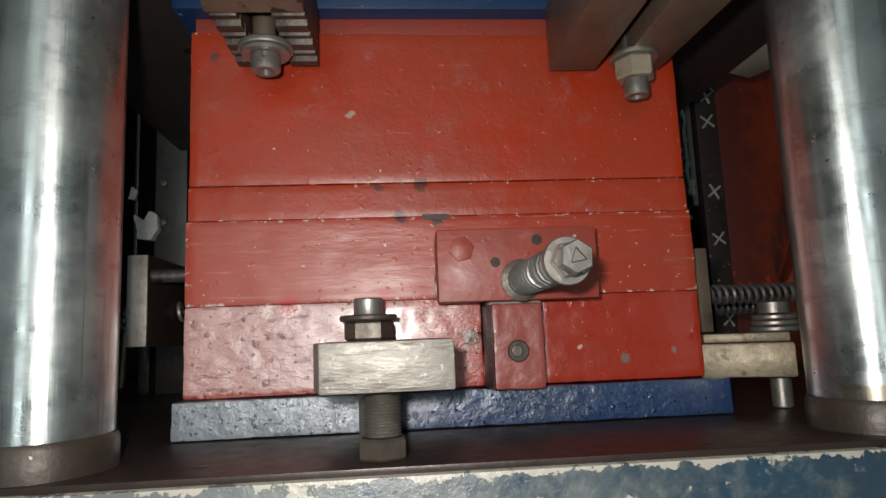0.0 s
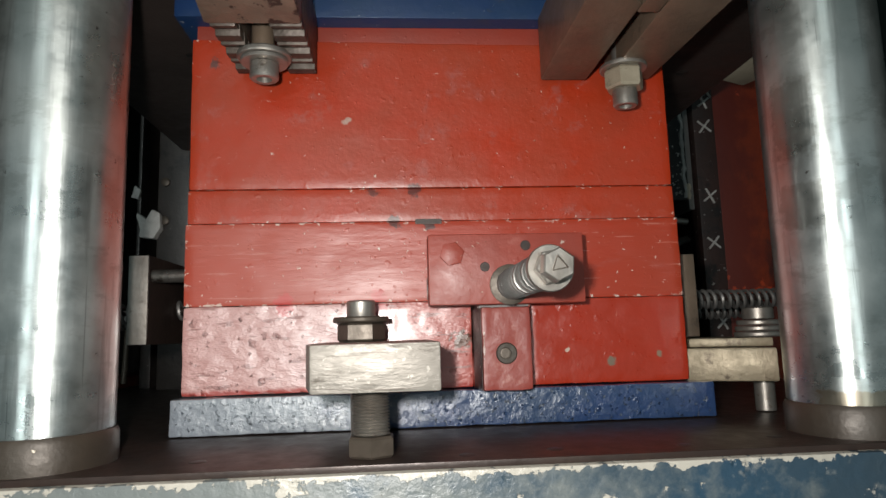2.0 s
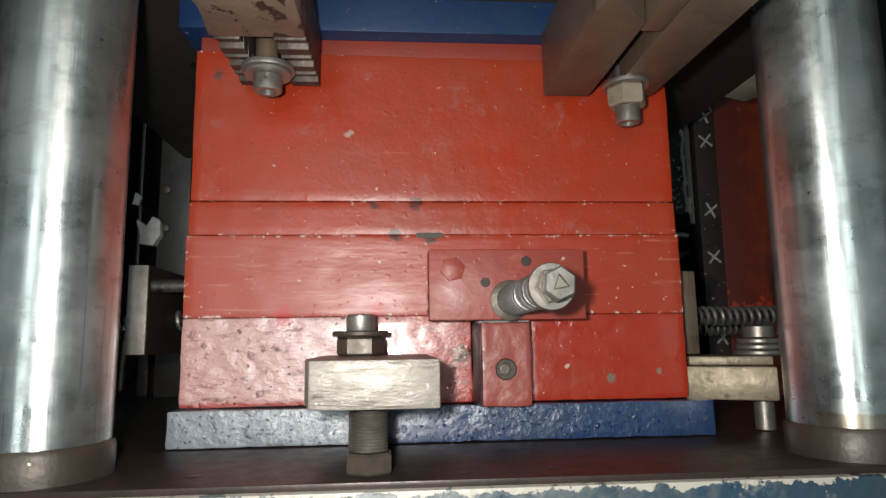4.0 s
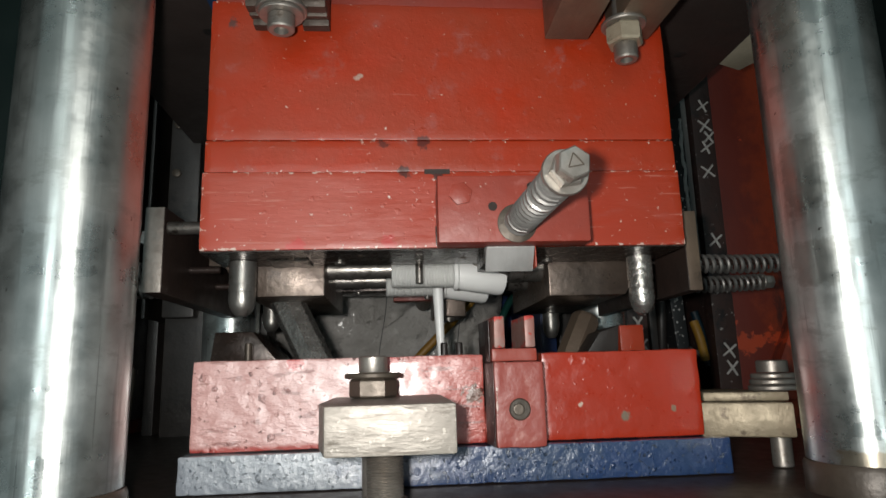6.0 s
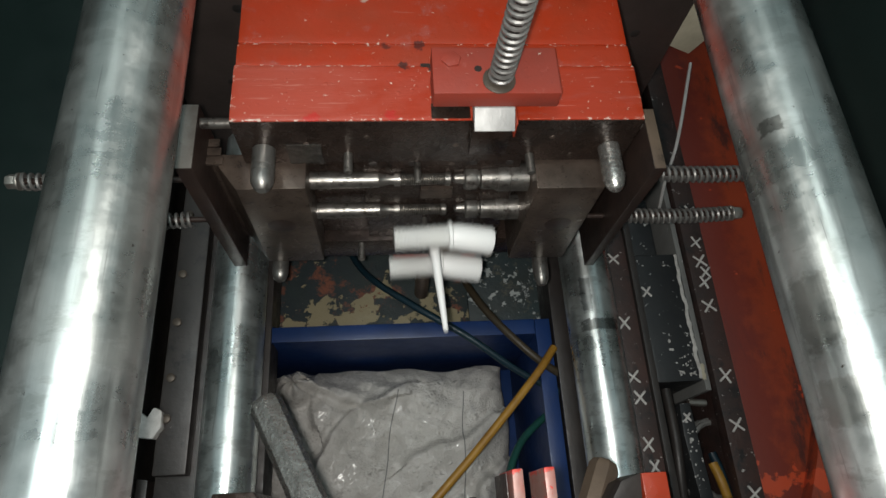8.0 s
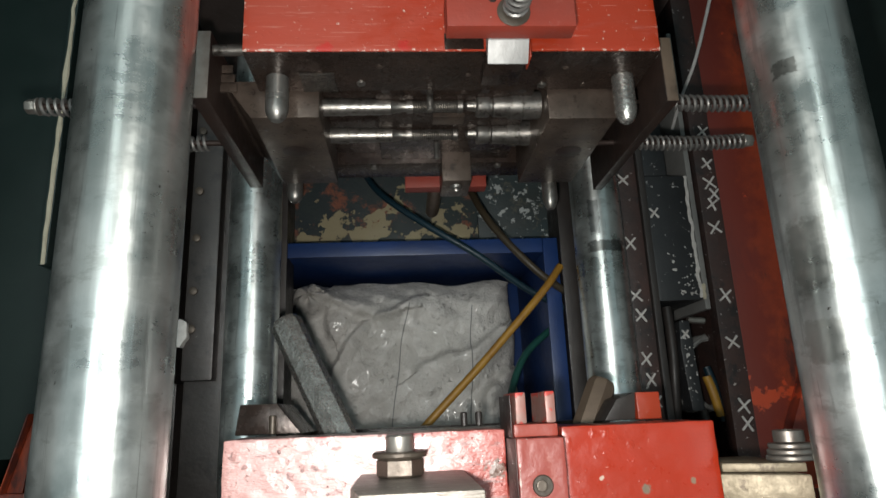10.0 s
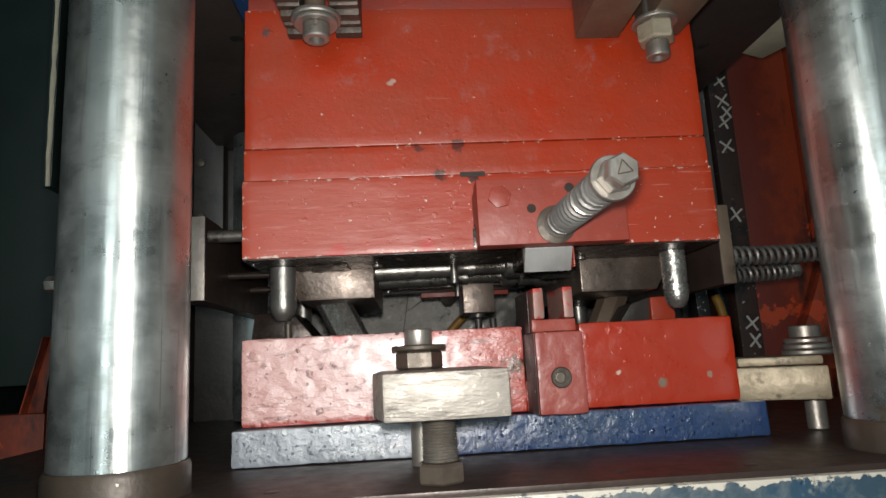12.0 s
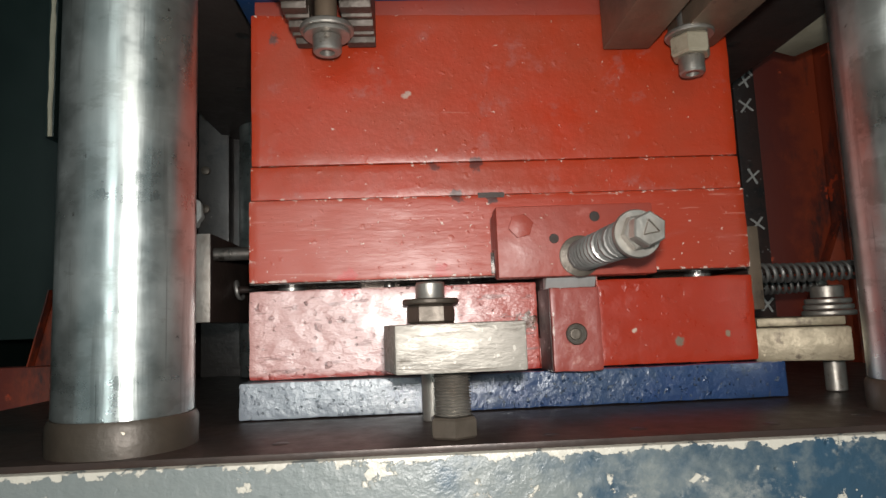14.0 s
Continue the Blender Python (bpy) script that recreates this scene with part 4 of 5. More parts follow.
def moving_clamp_a():
    t = thing("mould_clamp", (-0.095, 0.23, 0.0), "rusty stepped steel clamp with socket screw on the moving mould", "clamp", group="mould clamps")
    x0, x1 = -0.1215, -0.0715
    b = prism([(x0 + 0.004, 0.0985), (x0, 0.118), (x1, 0.118), (x1, 0.070), (x0 + 0.001, 0.070)], "y", 0.2115, 0.2490, 0.0022)
    part("strap", b, STEP_STEEL, t, "rusty cast steel strap")
    for a, c in ((x0 + 0.003, -0.1055), (-0.0885, x1 - 0.0005)):
        heel = part("stepped_heel", box(a, c, 0.2185, 0.2490, 0.0065, 0.0695, 0.0008), HEEL_STEEL, t, "serrated step block")
        for i in range(6):
            z = 0.007 + i * 0.0105
            part("step", prism([(0.2125 + 0.0018 * (i % 2), z), (0.2184, z + 0.001), (0.2184, z + 0.0100), (0.2120, z + 0.0078)], "x", a, c, 0.0006), HEEL_STEEL, heel)
    x, z = -0.098, 0.0325
    bolt = part("clamp_bolt", rod((x, 0.2145, z + 0.004), (x, 0.2725, z + 0.004), 0.0062), BROWN_STEEL, t)
    part("washer", washer((x, 0.2130, z), (0, -1, 0.0), 0.0150, 0.0034), BOLT_STEEL, bolt)
    part("washer", washer((x, 0.2094, z), (0, -1, 0.0), 0.0132, 0.0022), BOLT_STEEL, bolt)
    part("screw_head", socket_cap((x, 0.2070, z), (0, -1, 0), 0.0080, 0.0090), BOLT_STEEL, bolt)
    return t


def moving_clamp_b():
    t = thing("mould_clamp", (0.10, 0.23, 0.0), "large browned steel clamp with slotted strap on the moving mould", "clamp", group="mould clamps")
    x0, x1 = 0.0655, 0.1345
    prong_a = prism([(x0, 0.008), (0.0945, 0.008), (0.0945, 0.100), (x0 + 0.004, 0.126), (x0, 0.110)], "y", 0.2080, 0.2490, 0.0016)
    box(0.0945, 0.106, 0.2080, 0.2490, 0.092, 0.126, 0.0012, prong_a)
    part("strap", prong_a, BROWN_STEEL, t, "browned steel strap half")
    part("strap", prism([(0.1065, 0.008), (x1, 0.008), (x1 + 0.004, 0.125), (0.1065, 0.125)], "y", 0.2085, 0.2490, 0.0016), BROWN_STEEL, t, "browned steel strap half")
    x, z = 0.1115, 0.0265
    bolt = part("clamp_bolt", rod((x, 0.2100, z), (x, 0.2725, z), 0.0062), BOLT_STEEL, t)
    part("flange", washer((x, 0.2095, z), (0, -1, 0), 0.0138, 0.0028), BOLT_STEEL, bolt)
    part("nut", hexagon((x, 0.2065, z), (x, 0.1945, z), 0.0200, 30), PALE_NUT, bolt, "pale hexagon nut")
    part("screw_end", socket_cap((x, 0.1943, z), (0, -1, 0), 0.0072, 0.0100), BOLT_STEEL, bolt)
    return t


def moulding():
    t = thing("moulded_fitting", (0, 0.073, -0.11), "white plastic twin threaded fitting with sprue, fresh from the mould", "plastic moulding")
    for z, x0 in ((-0.083, -0.036), (-0.138, -0.041)):
        b = threaded((x0, 0.0690, z), (x0 + 0.046, 0.0690, z), 0.0102, 0.0011, None, 28)
        turned((x0 + 0.045, 0.0690, z), (1, 0, 0), [(0, 0.0100), (0.001, 0.0120), (0.0035, 0.0120), (0.0045, 0.0105)], 28, b)
        turned((x0 + 0.047, 0.0690, z), (0.94, -0.10, -0.20), [(0, 0.0100), (0.006, 0.0114), (0.035, 0.0120), (0.037, 0.0112), (0.037, 0.0086), (0.02, 0.0080), (0.02, 0)], 28, b)
        part("threaded_spout", b, WHITE, t)
    s = turned((-0.001, 0.070, -0.106), (0.03, -1, 0), [(0, 0.0046), (0.030, 0.0036), (0.076, 0.0022), (0.077, 0.001)], 18)
    rod((-0.001, 0.0705, -0.092), (-0.001, 0.0705, -0.128), 0.0034, 14, 0.0006, s)
    part("sprue", s, WHITE, t)
    return t


SCREWS, EJECTORS, LATCH = [], [], []
PLATEN = moving_platen()
HALF, SLIDE_L, SLIDE_R = moving_half()
CLAMP_A, CLAMP_B = moving_clamp_a(), moving_clamp_b()
FITTING = moulding()


# ---- machine bed, seen past the mould ----
def cross(t, x, y, z, size, turn, tilt=0.9):
    """Two brush strokes laid on the steel."""
    m = bmesh.new()
    for a in (turn, turn + 90 * tilt):
        c, s = math.cos(radians(a)) * size, math.sin(radians(a)) * size
        tube_along([(x - c, y - s, z), (x - c * 0.2, y - s * 0.2, z + 0.0003), (x + c, y + s, z)], 0.0014, 5, m)
    part("paint_cross", m, CHALK, t)


def bed_rail(x0, x1, z, name, label, mat):
    t = thing(name, ((x0 + x1) / 2, 0.5, -1.0), label, "machine bed")
    part("top_flange", box(x0, x1, -0.15, 1.25, z - 0.02, z, 0.0015), mat, t)
    part("web", box(x0 + 0.006, x0 + 0.016, -0.15, 1.25, -1.0, z - 0.0202, 0.001), mat, t)
    return t


rail = bed_rail(0.353, 0.381, -0.37, "bed_rail", "brown primed bed rail marked with white painted crosses", RAIL_BROWN)
rng = random.Random(4)
for x, y in ((0.370, 0.441), (0.369, 0.394), (0.369, 0.367), (0.373, 0.351), (0.368, 0.337), (0.367, 0.305), (0.367, 0.215), (0.367, 0.156), (0.369, 0.079), (0.370, 0.058)):
    cross(rail, x, y, -0.3692, rng.uniform(0.0090, 0.0110), rng.uniform(35, 55), rng.uniform(0.8, 1.05))
rail2 = bed_rail(0.244, 0.2705, -0.37, "bed_rail", "brown primed inner bed rail with white painted crosses", RAIL_BROWN)
for x, y in ((0.252, 0.373), (0.252, 0.286), (0.251, 0.218), (0.255, 0.193), (0.255, 0.139), (0.258, 0.114), (0.262, 0.088)):
    cross(rail2, x, y, -0.3692, rng.uniform(0.0085, 0.0105), rng.uniform(35, 55), rng.uniform(0.8, 1.05))


def red_base():
    t = thing("bed_tray_side", (0.43, 0.5, -1.0), "stained orange-red painted machine base beside the bed rail", "machine base")
    part("tray", box(0.3815, 0.462, -0.15, 1.25, -0.40, -0.372, 0.001), BASE_RED, t)
    part("tray_rim", box(0.4625, 0.475, -0.15, 1.25, -0.40, -0.345, 0.002), BASE_RED, t)
    part("side_panel", box(0.4755, 0.53, -0.15, 1.25, -1.0, -0.352, 0.002), GREY, t)
    part("gusset", prism([(0.40, 0.02), (0.4615, 0.02), (0.4615, 0.155), (0.445, 0.115)], "z", -0.3718, -0.352, 0.001), BASE_RED, t)
    return t


red_base()


def flaked_strip(x, y0, y1, z, half, seed):
    """A ragged bead of old white paint along an edge."""
    r = random.Random(seed)
    b = bmesh.new()
    n = 60
    rows = []
    for i in range(n + 1):
        y = y0 + (y1 - y0) * i / n
        w = half * (0.45 + 0.9 * abs(noise.noise(Vector((y * 90, seed, 0)))) + 0.2 * r.random())
        c = x + half * 0.6 * noise.noise(Vector((y * 60, seed, 5)))
        rows.append([b.verts.new(p) for p in ((c - w, y, z), (c - w * 0.6, y, z + 0.0012), (c + w * 0.6, y, z + 0.0010 + 0.0006 * r.random()), (c + w, y, z))])
    for p, q in zip(rows, rows[1:]):
        for k in range(4):
            b.faces.new((p[k], p[(k + 1) % 4], q[(k + 1) % 4], q[k]))
    b.faces.new(rows[0]), b.faces.new(rows[-1])
    bmesh.ops.recalc_face_normals(b, faces=b.faces[:])
    return b


def speck(t, x, y, z, size, seed):
    """A drop of white paint."""
    r = random.Random(seed)
    ring = [(x + size * (0.6 + 0.5 * r.random()) * math.cos(k * 0.9), y + size * (0.6 + 0.7 * r.random()) * math.sin(k * 0.9)) for k in range(7)]
    part("paint_drop", prism(ring, "z", z, z + 0.0008, 0), CHALK, t)


def gear_between():
    f = thing("bed_angle", (0.276, 0.5, -1.0), "black greasy steel angle along the inner bed rail", "machine bed")
    part("flange", box(0.2710, 0.2795, -0.15, 1.25, -0.46, -0.3645, 0.001), BLACK_STEEL, f)
    part("foot", box(0.2710, 0.2905, -0.15, 1.25, -1.0, -0.4602, 0.001), BLACK_STEEL, f)
    t = thing("valve_box", (0.31, 0.29, -1.0), "black greasy valve box with flaking white paint", "machine box")
    part("housing", box(0.2830, 0.3400, 0.211, 0.380, -0.60, -0.3745, 0.002), FLAKING, t)
    part("stand", box(0.295, 0.330, 0.23, 0.36, -1.0, -0.6002, 0.002), BLACK_STEEL, t)
    part("lid_edge", flaked_strip(0.3385, 0.214, 0.379, -0.3748, 0.0038, 3), CHALK, t, "ragged white paint along the edge")
    part("lid_edge", flaked_strip(0.3425, 0.212, 0.232, -0.3746, 0.0034, 8), CREAM, t)
    part("rear_lid", box(0.2835, 0.322, 0.386, 0.470, -0.60, -0.3900, 0.002), FLAKING, t, "black rear cover")
    part("side_wall", box(0.3445, 0.3515, 0.20, 0.60, -0.60, -0.3800, 0.001), GREY, t, "grey side wall")
    cross(t, 0.2905, 0.328, -0.3740, 0.0085, 50)
    r = random.Random(12)
    for k in range(26):
        speck(t, 0.334 - abs(r.gauss(0, 0.011)), 0.216 + abs(r.gauss(0, 0.022)), -0.3746, r.uniform(0.0006, 0.0019), k)
    for k, (x, y, w) in enumerate(((0.3075, 0.262, 0.0022), (0.3095, 0.251, 0.0018), (0.332, 0.268, 0.0012))):
        speck(t, x, y, -0.3746, w, 40 + k)
    v = thing("valve_block", (0.315, 0.13, -1.0), "black oily valve block spattered with white paint", "machine box")
    part("block", prism([(0.3065, 0.186), (0.3200, 0.186), (0.3215, 0.150), (0.3250, 0.075), (0.3090, 0.075), (0.3045, 0.150)], "z", -0.60, -0.3790, 0.002), FLAKING, v)
    part("block_foot", box(0.308, 0.320, 0.09, 0.18, -1.0, -0.6002, 0.001), BLACK_STEEL, v)
    part("stub_pipe", rod((0.3215, 0.188, -0.388), (0.3440, 0.186, -0.388), 0.0042, 18), BOLT_STEEL, v, "short bright steel pipe")
    cross(v, 0.3125, 0.169, -0.3782, 0.0062, 48)
    for k in range(22):
        speck(v, r.uniform(0.308, 0.321), r.uniform(0.080, 0.16), -0.3791, r.uniform(0.0005, 0.0013), 60 + k)
    speck(v, 0.3125, 0.143, -0.3791, 0.0030, 99)
    pts = [(0.357 + (0.031 + 0.0016 * math.sin(k * 0.41)) * math.cos(k * 0.26), 0.122 + (0.046 + 0.002 * math.sin(k * 0.7)) * math.sin(k * 0.26), -0.415 - 0.0003 * k + 0.002 * math.sin(k * 1.7)) for k in range(260)]
    solo("cable_coil", tube_along(pts, 0.0034, 6), GREY, "grey coiled cable lying in the machine bed", "cable")
    tool = thing("tool_handle", (0.343, 0.09, -0.41), "yellow and teal plastic tool handle dropped beside the bed rail", "tool")
    part("grip", tube_along(hose_points([(0.3375, 0.116, -0.3900), (0.3415, 0.096, -0.3865), (0.3480, 0.068, -0.3900)], 12), 0.0056, 12), YELLOW, tool)
    part("grip_edge", tube_along(hose_points([(0.3420, 0.128, -0.3960), (0.3465, 0.104, -0.3925), (0.3535, 0.062, -0.3960)], 12), 0.0052, 12), TEAL, tool, "teal rubber edge")
    for pts in (((0.2985, 0.205, -0.392), (0.2965, 0.150, -0.386), (0.2945, 0.105, -0.388), (0.297, 0.02, -0.41)), ((0.2885, 0.20, -0.405), (0.287, 0.13, -0.398), (0.290, 0.0, -0.42)),
                ((0.331, 0.075, -0.400), (0.333, 0.045, -0.394), (0.345, 0.005, -0.41))):
        solo("oil_hose", tube_along(hose_points(pts, 16), 0.0062, 12), BLACK_STEEL, "black greasy oil hose in the machine bed", "hose", group="oil hoses")


gear_between()


def left_bed():
    t = thing("machine_bed_side", (-0.30, 0.5, -1.0), "black greasy side of the machine bed with bolts", "machine bed")
    part("inner_rail", box(-0.300, -0.246, -0.15, 1.25, -0.42, -0.372, 0.002), BED_GREY, t)
    part("guide_strip", box(-0.297, -0.262, 0.131, 1.2, -0.3718, -0.352, 0.002), BED_GREY, t)
    part("inner_wall", box(-0.2515, -0.2470, -0.15, 1.25, -0.6450, -0.4205, 0.001), BED_TEAL, t, "pale teal painted inner wall")
    part("strip_edge", box(-0.3165, -0.3125, 0.130, 1.2, -0.42, -0.345, 0.001), BED_GREY, t)
    part("web", box(-0.330, -0.317, -0.15, 1.25, -1.0, -0.40, 0.002), BED_GREY, t)
    part("cable_duct", box(-0.345, -0.330, 0.02, 0.14, -0.42, -0.34, 0.002), BED_GREY, t)
    for y in (0.19, 0.235, 0.30, 0.36, 0.44):
        part("bolt_head", turned((-0.288, y, -0.352), (0, 0, 1), [(0, 0.005), (0.003, 0.005), (0.0038, 0.0035), (0.0038, 0)], 16), NUT_STEEL, t)
    part("pale_rag", lumpy(prism([(-0.312, 0.170), (-0.296, 0.168), (-0.289, 0.180), (-0.290, 0.197), (-0.299, 0.202), (-0.305, 0.190), (-0.316, 0.199), (-0.313, 0.184)], "z", -0.352, -0.341, 0.002), 0.002, 0.004), CHALK, t, "crumpled pale rag")
    part("pale_rag", lumpy(prism([(-0.322, 0.215), (-0.314, 0.213), (-0.311, 0.224), (-0.318, 0.229)], "z", -0.345, -0.340, 0.001), 0.0012, 0.003), CHALK, t)
    part("lever", rod((-0.318, 0.01, -0.33), (-0.315, 0.075, -0.33), 0.003), NUT_STEEL, t)
    b = thing("steel_stand", (-0.46, 0.0, -1.0), "orange-red painted steel base frame", "machine base")
    part("frame_plate", box(-0.62, -0.430, -0.15, 0.022, -0.34, -0.31, 0.002), BASE_RED, b)
    part("frame_arm", prism([(-0.446, 0.0225), (-0.430, 0.0225), (-0.422, 0.100), (-0.427, 0.100)], "z", -0.34, -0.306, 0.001), BASE_RED, b)
    part("frame_rib", prism([(-0.4478, 0.0225), (-0.4464, 0.0225), (-0.4275, 0.100), (-0.4288, 0.100)], "z", -0.34, -0.295, 0.0004), BASE_RED, b)
    part("frame_leg", box(-0.60, -0.45, -0.14, 0.0, -1.0, -0.3402, 0.002), BASE_RED, b)
    g = thing("guard_panel", (-0.45, 0.5, -1.0), "dark green painted guard panel with a pale worn edge", "machine guard")
    part("panel", box(-0.70, -0.40, 0.05, 1.25, -0.46, -0.44, 0.002), GUARD, g)
    part("panel_wall", box(-0.72, -0.70, -0.15, 1.25, -1.0, 0.25, 0.002), GUARD, g)
    part("edge_plate", box(-0.3985, -0.390, 0.24, 1.2, -0.46, -0.2260, 0.001), GUARD, g)
    part("worn_edge", flaked_strip(-0.3935, 0.24, 1.2, -0.2258, 0.0034, 21), CREAM, g, "pale flaking edge strip")
    h = thing("guard_panel", (0.6, 0.5, -1.0), "dark green painted guard door behind the tie bar", "machine guard")
    part("panel", box(0.56, 0.58, -0.15, 1.25, -1.0, 0.25, 0.002), GUARD, h)


left_bed()

# ---- below the mould: crate, sack, hoses ----
for x0, x1 in ((-0.204, -0.192), (0.171, 0.183)):
    b = box(x0, x1, -0.15, 1.2, -0.47, -0.40, 0.001)
    box(x0 - 0.004, x1 + 0.004, -0.15, 1.2, -0.3995, -0.394, 0.001, b)
    solo("cross_rail", b, BLACK_STEEL, "thin black steel rail under the tie bars", "machine bed")


def crate():
    t = thing("crate", (-0.03, 0.07, -0.645), "blue plastic crate standing below the mould to catch parts", "crate")
    x0, x1, y0, y1, z0, z1 = -0.234, 0.158, -0.17, 0.298, -0.645, -0.41
    part("base", box(x0, x1, y0, y1, z0, z0 + 0.005, 0.001), CRATE, t)
    w = 0.006
    for a in ((x0, x0 + w, y0, y1), (x1 - w, x1, y0, y1), (x0 + w, x1 - w, y0, y0 + w), (x0 + w, x1 - w, y1 - w, y1)):
        part("side", box(*a, z0 + 0.005, z1, 0.001), CRATE, t)
    for a in ((x0 - 0.008, x0 + 0.012, y0 - 0.008, y1 + 0.008), (x1 - 0.012, x1 + 0.008, y0 - 0.008, y1 + 0.008), (x0 + 0.0122, x1 - 0.0122, y0 - 0.008, y0 + 0.012), (x0 + 0.0122, x1 - 0.0122, y1 - 0.012, y1 + 0.008)):
        part("rim", box(*a, z1, z1 + 0.006, 0.002), CRATE, t)
    return t


crate()


FOLDS = (((-0.010, 0.248), (-0.030, 0.241), (-0.058, 0.223), (-0.097, 0.209), (-0.119, 0.184), (-0.138, 0.151), (-0.150, 0.10)),
         ((-0.150, 0.258), (-0.112, 0.231), (-0.081, 0.222), (-0.050, 0.226)),
         ((-0.145, 0.270), (-0.150, 0.227), (-0.143, 0.200)),
         ((0.100, 0.200), (0.060, 0.170), (0.020, 0.166), (-0.020, 0.140)),
         ((0.110, 0.140), (0.070, 0.110), (0.062, 0.060), (0.030, 0.020)))


def fold_height(x, y):
    """Soft folds: steep on one side of the line, running out on the other."""
    z = 0.0
    for line in FOLDS:
        best = 1.0, 1.0
        for (ax, ay), (bx, by) in zip(line, line[1:]):
            dx, dy = bx - ax, by - ay
            n = math.hypot(dx, dy)
            k = max(0.0, min(1.0, ((x - ax) * dx + (y - ay) * dy) / (n * n)))
            d = math.hypot(x - ax - k * dx, y - ay - k * dy)
            if d < best[0]:
                best = d, ((x - ax) * dy - (y - ay) * dx) / n
        d, s = best
        z += 0.016 * math.exp(-((d / (0.006 if s > 0 else 0.026)) ** 2))
    return z


def sack_height(x, y):
    u, v = (x + 0.222) / 0.344, (y + 0.154) / 0.430
    edge = max(0.0, min(u, 1 - u, v * 1.3, 1 - v)) * 9
    p = Vector((x * 11, y * 11, 0.3))
    bend = 0.012 * noise.noise(p * 0.7) + 0.006 * noise.noise(p * 2.1)
    z = -0.545 + 0.046 * (1 - math.exp(-edge * 1.6)) + fold_height(x, y) + 0.012 * noise.noise(p * 0.45)
    for a, off, pitch, high in ((0.5, 0.01, 0.12, 0.011), (1.9, 0.05, 0.10, 0.010), (2.7, 0.02, 0.055, 0.006), (0.1, 0.04, 0.043, 0.0058), (1.3, 0.02, 0.027, 0.0040), (2.3, 0.03, 0.034, 0.0046)):
        d = (x * math.cos(a) + y * math.sin(a) + off + bend * 1.4) / pitch
        z -= high * abs(2 * (d - math.floor(d + 0.5))) * min(1.0, 2.4 * abs(noise.noise(Vector((x * 7 + off * 90, y * 7, off * 50)))))
    z -= 0.0034 * abs(noise.noise(p * 3.2)) + 0.0018 * abs(noise.noise(p * 7.0))
    hx, hy = (u - 0.135) / 0.075, (v - 0.955) / 0.055
    knot = 0.050 * math.exp(-(hx * hx + hy * hy) ** 2) * (1 + 0.16 * math.sin(5 * math.atan2(hy, hx) + 8 * u))
    return z + knot


def sack():
    """A crumpled woven sack that lies in the crate, one closed wrinkled skin with two sewn seams."""
    t = thing("woven_sack", (-0.05, 0.06, -0.6395), "crumpled grey woven plastic sack lying in the blue crate", "sack")
    b = bmesh.new()
    nx, ny = 190, 230
    x0, x1, y0, y1 = -0.222, 0.122, -0.154, 0.276
    grid = []
    for j in range(ny + 1):
        row = []
        for i in range(nx + 1):
            x, y = x0 + (x1 - x0) * i / nx, y0 + (y1 - y0) * j / ny
            row.append(b.verts.new((x + 0.008 * noise.noise(Vector((y * 14, x * 6, 2))), y + 0.009 * noise.noise(Vector((x * 16, y * 3, 7))), sack_height(x, y))))
        grid.append(row)
    for j in range(ny):
        for i in range(nx):
            b.faces.new((grid[j][i], grid[j][i + 1], grid[j + 1][i + 1], grid[j + 1][i]))
    rim = [grid[0][i] for i in range(nx + 1)] + [grid[j][nx] for j in range(1, ny + 1)] + [grid[ny][i] for i in range(nx - 1, -1, -1)] + [grid[j][0] for j in range(ny - 1, 0, -1)]
    low = [b.verts.new((v.co.x, v.co.y, -0.6395)) for v in rim]
    n = len(rim)
    for i in range(n):
        b.faces.new((rim[i], low[i], low[(i + 1) % n], rim[(i + 1) % n]))
    b.faces.new(low)
    bmesh.ops.recalc_face_normals(b, faces=b.faces[:])
    part("skin", b, SACK, t)
    for (ax, ay), (bx, by) in (((0.057, 0.238), (0.046, 0.060)), ((-0.034, 0.236), (-0.058, 0.060))):
        pts = []
        for k in range(60):
            x, y = ax + (bx - ax) * k / 59, ay + (by - ay) * k / 59
            pts.append((x + 0.008 * noise.noise(Vector((y * 14, x * 6, 2))), y + 0.009 * noise.noise(Vector((x * 16, y * 3, 7))), sack_height(x, y) + 0.0002))
        part("seam", tube_along(pts, 0.0008, 5), GREY, t, "grey sewn seam")
    return t


sack()


def bed_tray():
    """The peeling plate behind the crate."""
    t = thing("bed_plate", (0, 0.7, -1.0), "peeling machine bed plate, yellow, red and dark green paint layers", "machine bed")
    part("plate", box(-0.225, 0.0780, 0.318, 1.2, -0.556, -0.536, 0.002), PEEL_A, t)
    part("plate", box(0.0783, 0.215, 0.318, 1.2, -0.556, -0.537, 0.002), PEEL_B, t, "dark teal paint with white flakes")
    part("plate_leg", box(-0.21, 0.205, 0.40, 1.15, -0.6598, -0.5562, 0.002), BLACK_STEEL, t)


bed_tray()
def drip_tray():
    t = thing("drip_tray", (0, 0.5, -1.0), "black oily drip tray of the machine bed under the crate", "machine bed")
    part("tray", box(-0.316, 0.3595, -0.16, 1.22, -0.66, -0.6455, 0.002), BLACK_STEEL, t)
    for y in (-0.1, 1.1):
        part("tray_foot", box(-0.30, 0.34, y, y + 0.06, -1.0, -0.6602, 0.002), BLACK_STEEL, t)


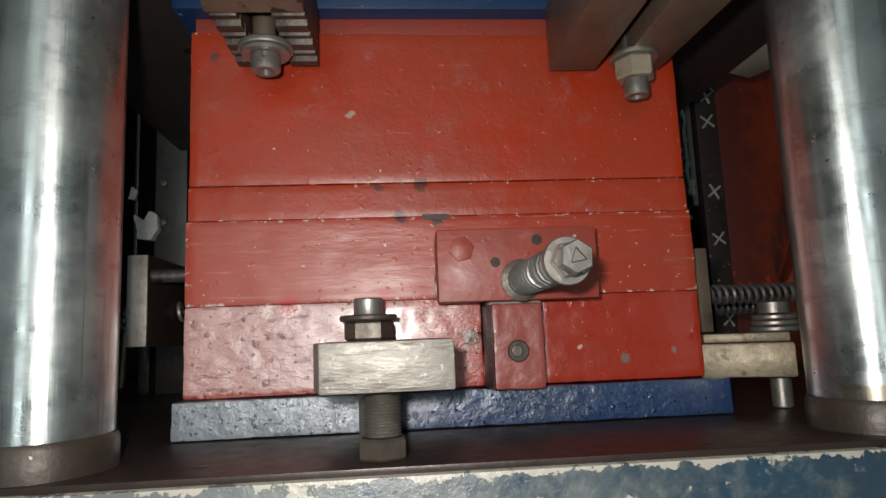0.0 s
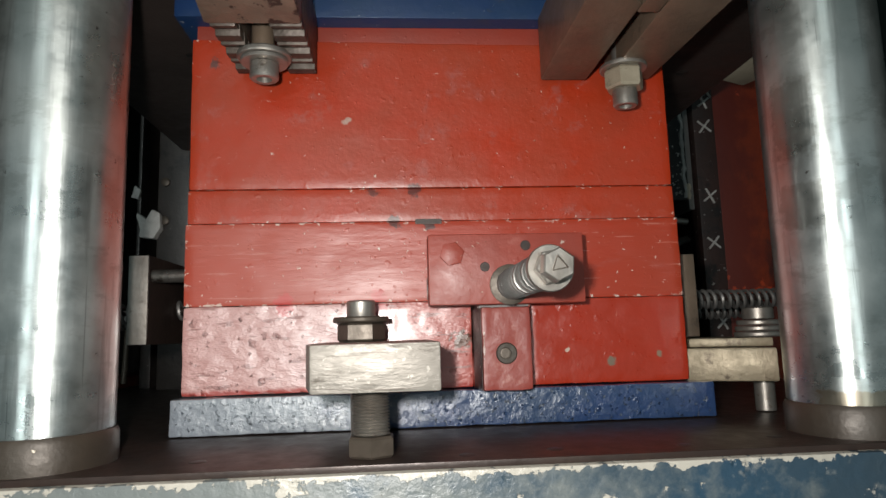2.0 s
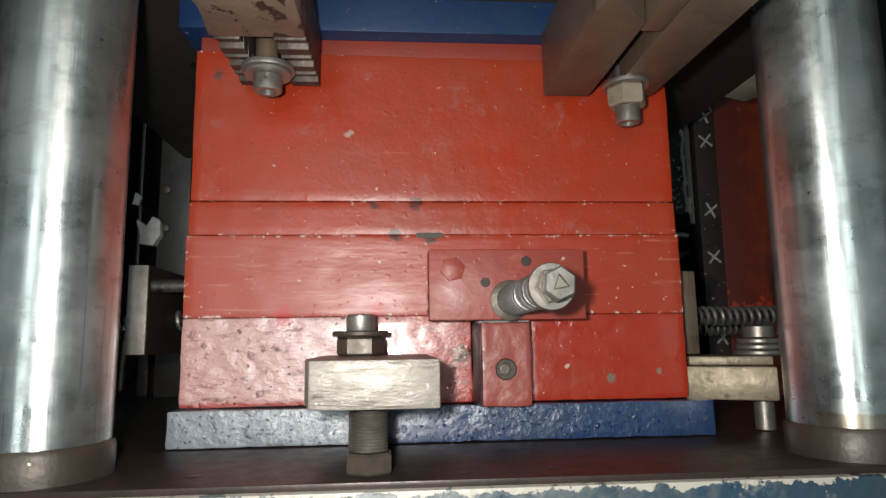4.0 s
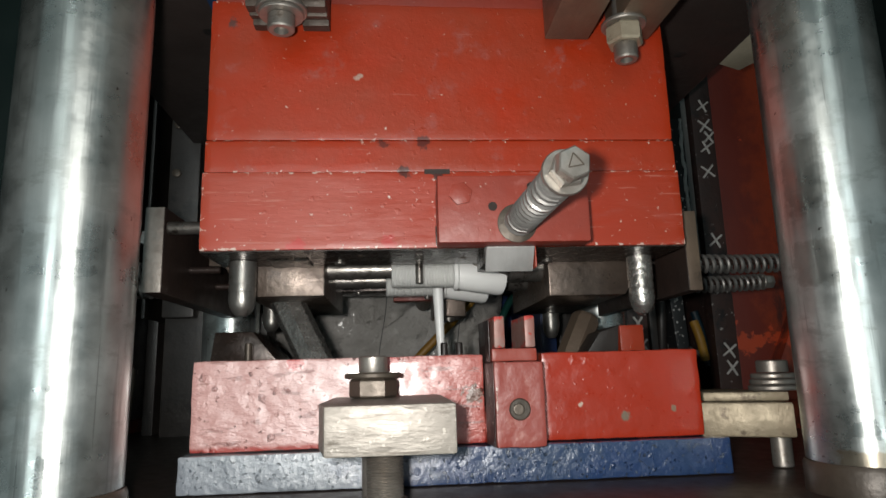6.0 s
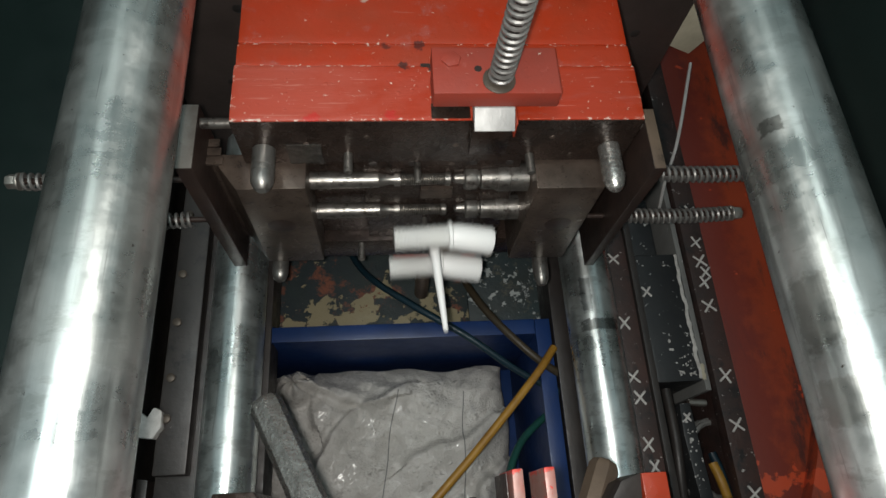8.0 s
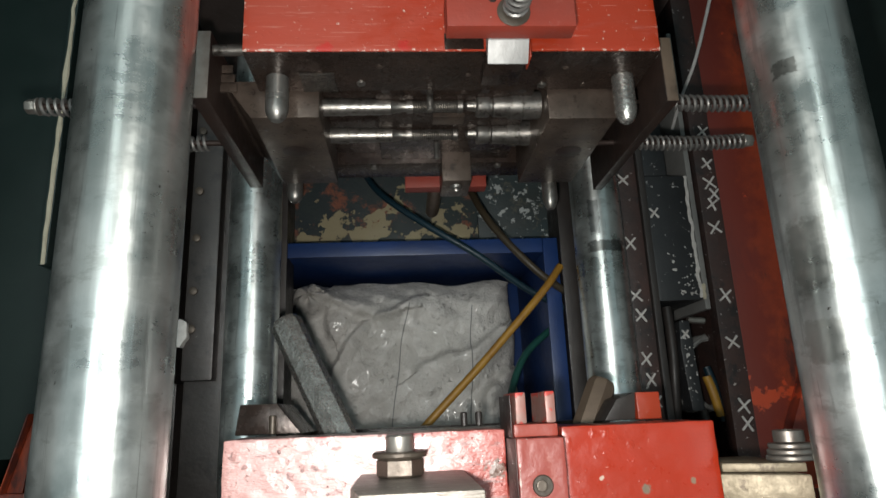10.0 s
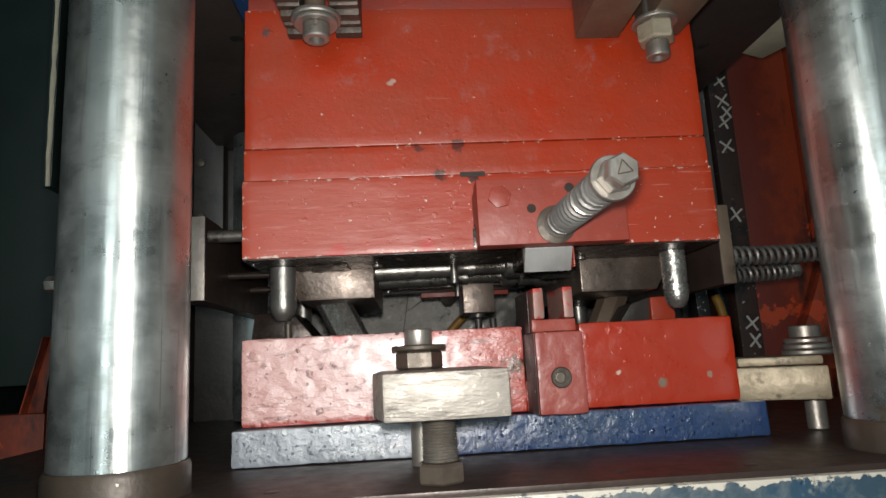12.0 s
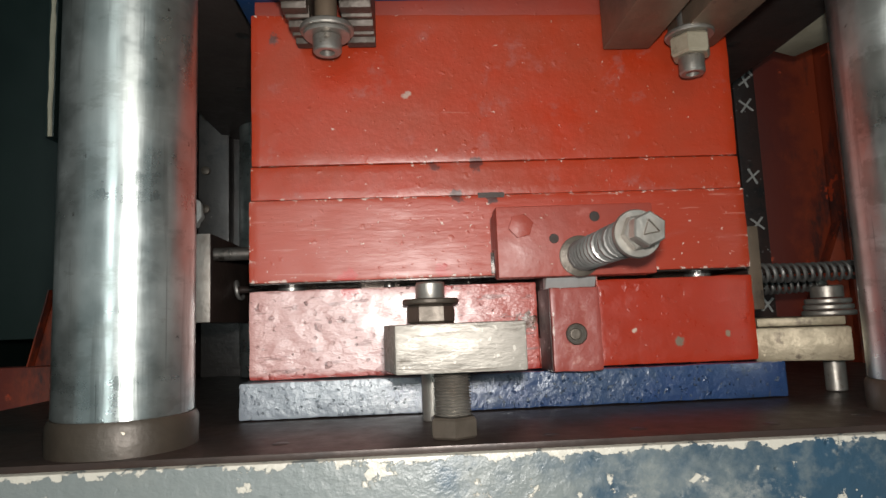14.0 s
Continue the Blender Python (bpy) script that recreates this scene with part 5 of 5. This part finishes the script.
drip_tray()
solo("air_hose", tube_along(hose_points([(0.162, 0.262, -0.385), (0.131, 0.224, -0.371), (0.056, 0.144, -0.372), (-0.024, 0.064, -0.374), (-0.09, -0.01, -0.385), (-0.12, -0.10, -0.41)]), 0.0049, 12),
     YELLOW, "dirty yellow air hose hanging across the crate", "hose", group="hoses")
solo("air_hose", tube_along(hose_points([(-0.112, 0.476, -0.500), (-0.074, 0.386, -0.428), (-0.013, 0.328, -0.397), (0.054, 0.283, -0.392), (0.122, 0.238, -0.410), (0.189, 0.206, -0.428)]), 0.0045, 12),
     TEAL, "dirty teal air hose lying over the crate rim", "hose", group="hoses")
solo("air_hose", tube_along(hose_points([(0.050, 0.413, -0.455), (0.077, 0.332, -0.410), (0.131, 0.260, -0.392), (0.185, 0.224, -0.410)]), 0.005, 12),
     OLIVE, "brown rubber hose lying over the crate rim", "hose", group="hoses")
solo("air_hose", tube_along(hose_points([(0.167, 0.197, -0.437), (0.113, 0.152, -0.410), (0.086, 0.098, -0.383), (0.080, 0.049, -0.374), (0.077, -0.082, -0.392)]), 0.0045, 12),
     GREEN, "dark green air hose hanging beside the sack", "hose", group="hoses")
solo("signal_cable", tube_along(hose_points([(0.372, 0.62, -0.28), (0.346, 0.52, -0.31), (0.332, 0.475, -0.34), (0.333, 0.450, -0.378)]), 0.0022, 8),
     CABLE, "thin white cable along the bed rail", "cable")


# ---- motion ----
OPENING = [(0.0, 0.0), (3.2, 0.0), (5.0, 0.0), (5.15, 0.004), (5.3, 0.0150), (5.5, 0.0325), (6.0, 0.0650), (6.5, 0.1030), (6.65, 0.125), (6.8, 0.1640),
           (7.0, 0.2205), (7.1, 0.2440), (7.2, 0.2590), (7.35, 0.2605), (8.5, 0.2605), (10.45, 0.2600), (10.6, 0.2450), (10.8, 0.2020), (11.0, 0.1545),
           (11.2, 0.1190), (11.35, 0.0920), (11.5, 0.0740), (11.75, 0.0590), (12.0, 0.0485), (12.5, 0.0310), (13.0, 0.0220), (13.5, 0.0120), (14.0, 0.0045)]


def opened(t):
    for (ta, a), (tb, b) in zip(OPENING, OPENING[1:]):
        if t <= tb:
            return a + (b - a) * (t - ta) / (tb - ta)
    return OPENING[-1][1]


def carry(ob):
    x, y, z = ORIGIN[ob]
    walk(ob, [(t, pose(x, y + m, z)) for t, m in OPENING])


def slid(m, reach):
    """How far the angle pins have drawn a slide out, by how far the mould stands open."""
    return reach * min(1.0, max(0.0, (m - 0.030) / 0.075))


def motions():
    for ob in (PLATEN, HALF, CLAMP_A, CLAMP_B):
        carry(ob)
    walk(SLIDE_L, [(t, pose(-slid(m, 0.041), 0, 0)) for t, m in OPENING])
    walk(SLIDE_R, [(t, pose(slid(m, 0.006), 0, 0)) for t, m in OPENING])
    for screw, s in SCREWS:
        walk(screw, [(t, pose(-slid(m, 0.041) if s < 0 else slid(m, 0.006), 0, 0)) for t, m in OPENING])
    for bolt in LATCH:
        walk(bolt, [(t, pose(0, 0, -0.014 * (1 - min(1.0, max(0.0, (m - 0.002) / 0.020))))) for t, m in OPENING])
    for pin in EJECTORS:
        walk(pin, [(t, pose(0, d, 0)) for t, d in ((0, 0), (7.6, 0), (8.0, -0.015), (9.55, -0.015), (9.8, 0), (14.0, 0))])
    x, y, z = ORIGIN[FITTING]
    rows = [(t, pose(x, y + m, z)) for t, m in OPENING if t <= 7.35]
    rows += [(7.7, pose(x, y + 0.2605, z)), (7.95, pose(x, y + 0.236, z)), (8.1, pose(x, y + 0.20, z - 0.10, -15, 0, 10)), (8.25, pose(x, y + 0.13, z - 0.32, -40, 10, 20)),
             (8.35, pose(x + 0.01, y + 0.03, z - 0.475, -60, 15, 25)), (8.5, pose(x + 0.015, y - 0.06, z - 0.470, -75, 10, 28)), (14.0, pose(x + 0.015, y - 0.06, z - 0.470, -75, 10, 28))]
    walk(FITTING, rows)


motions()
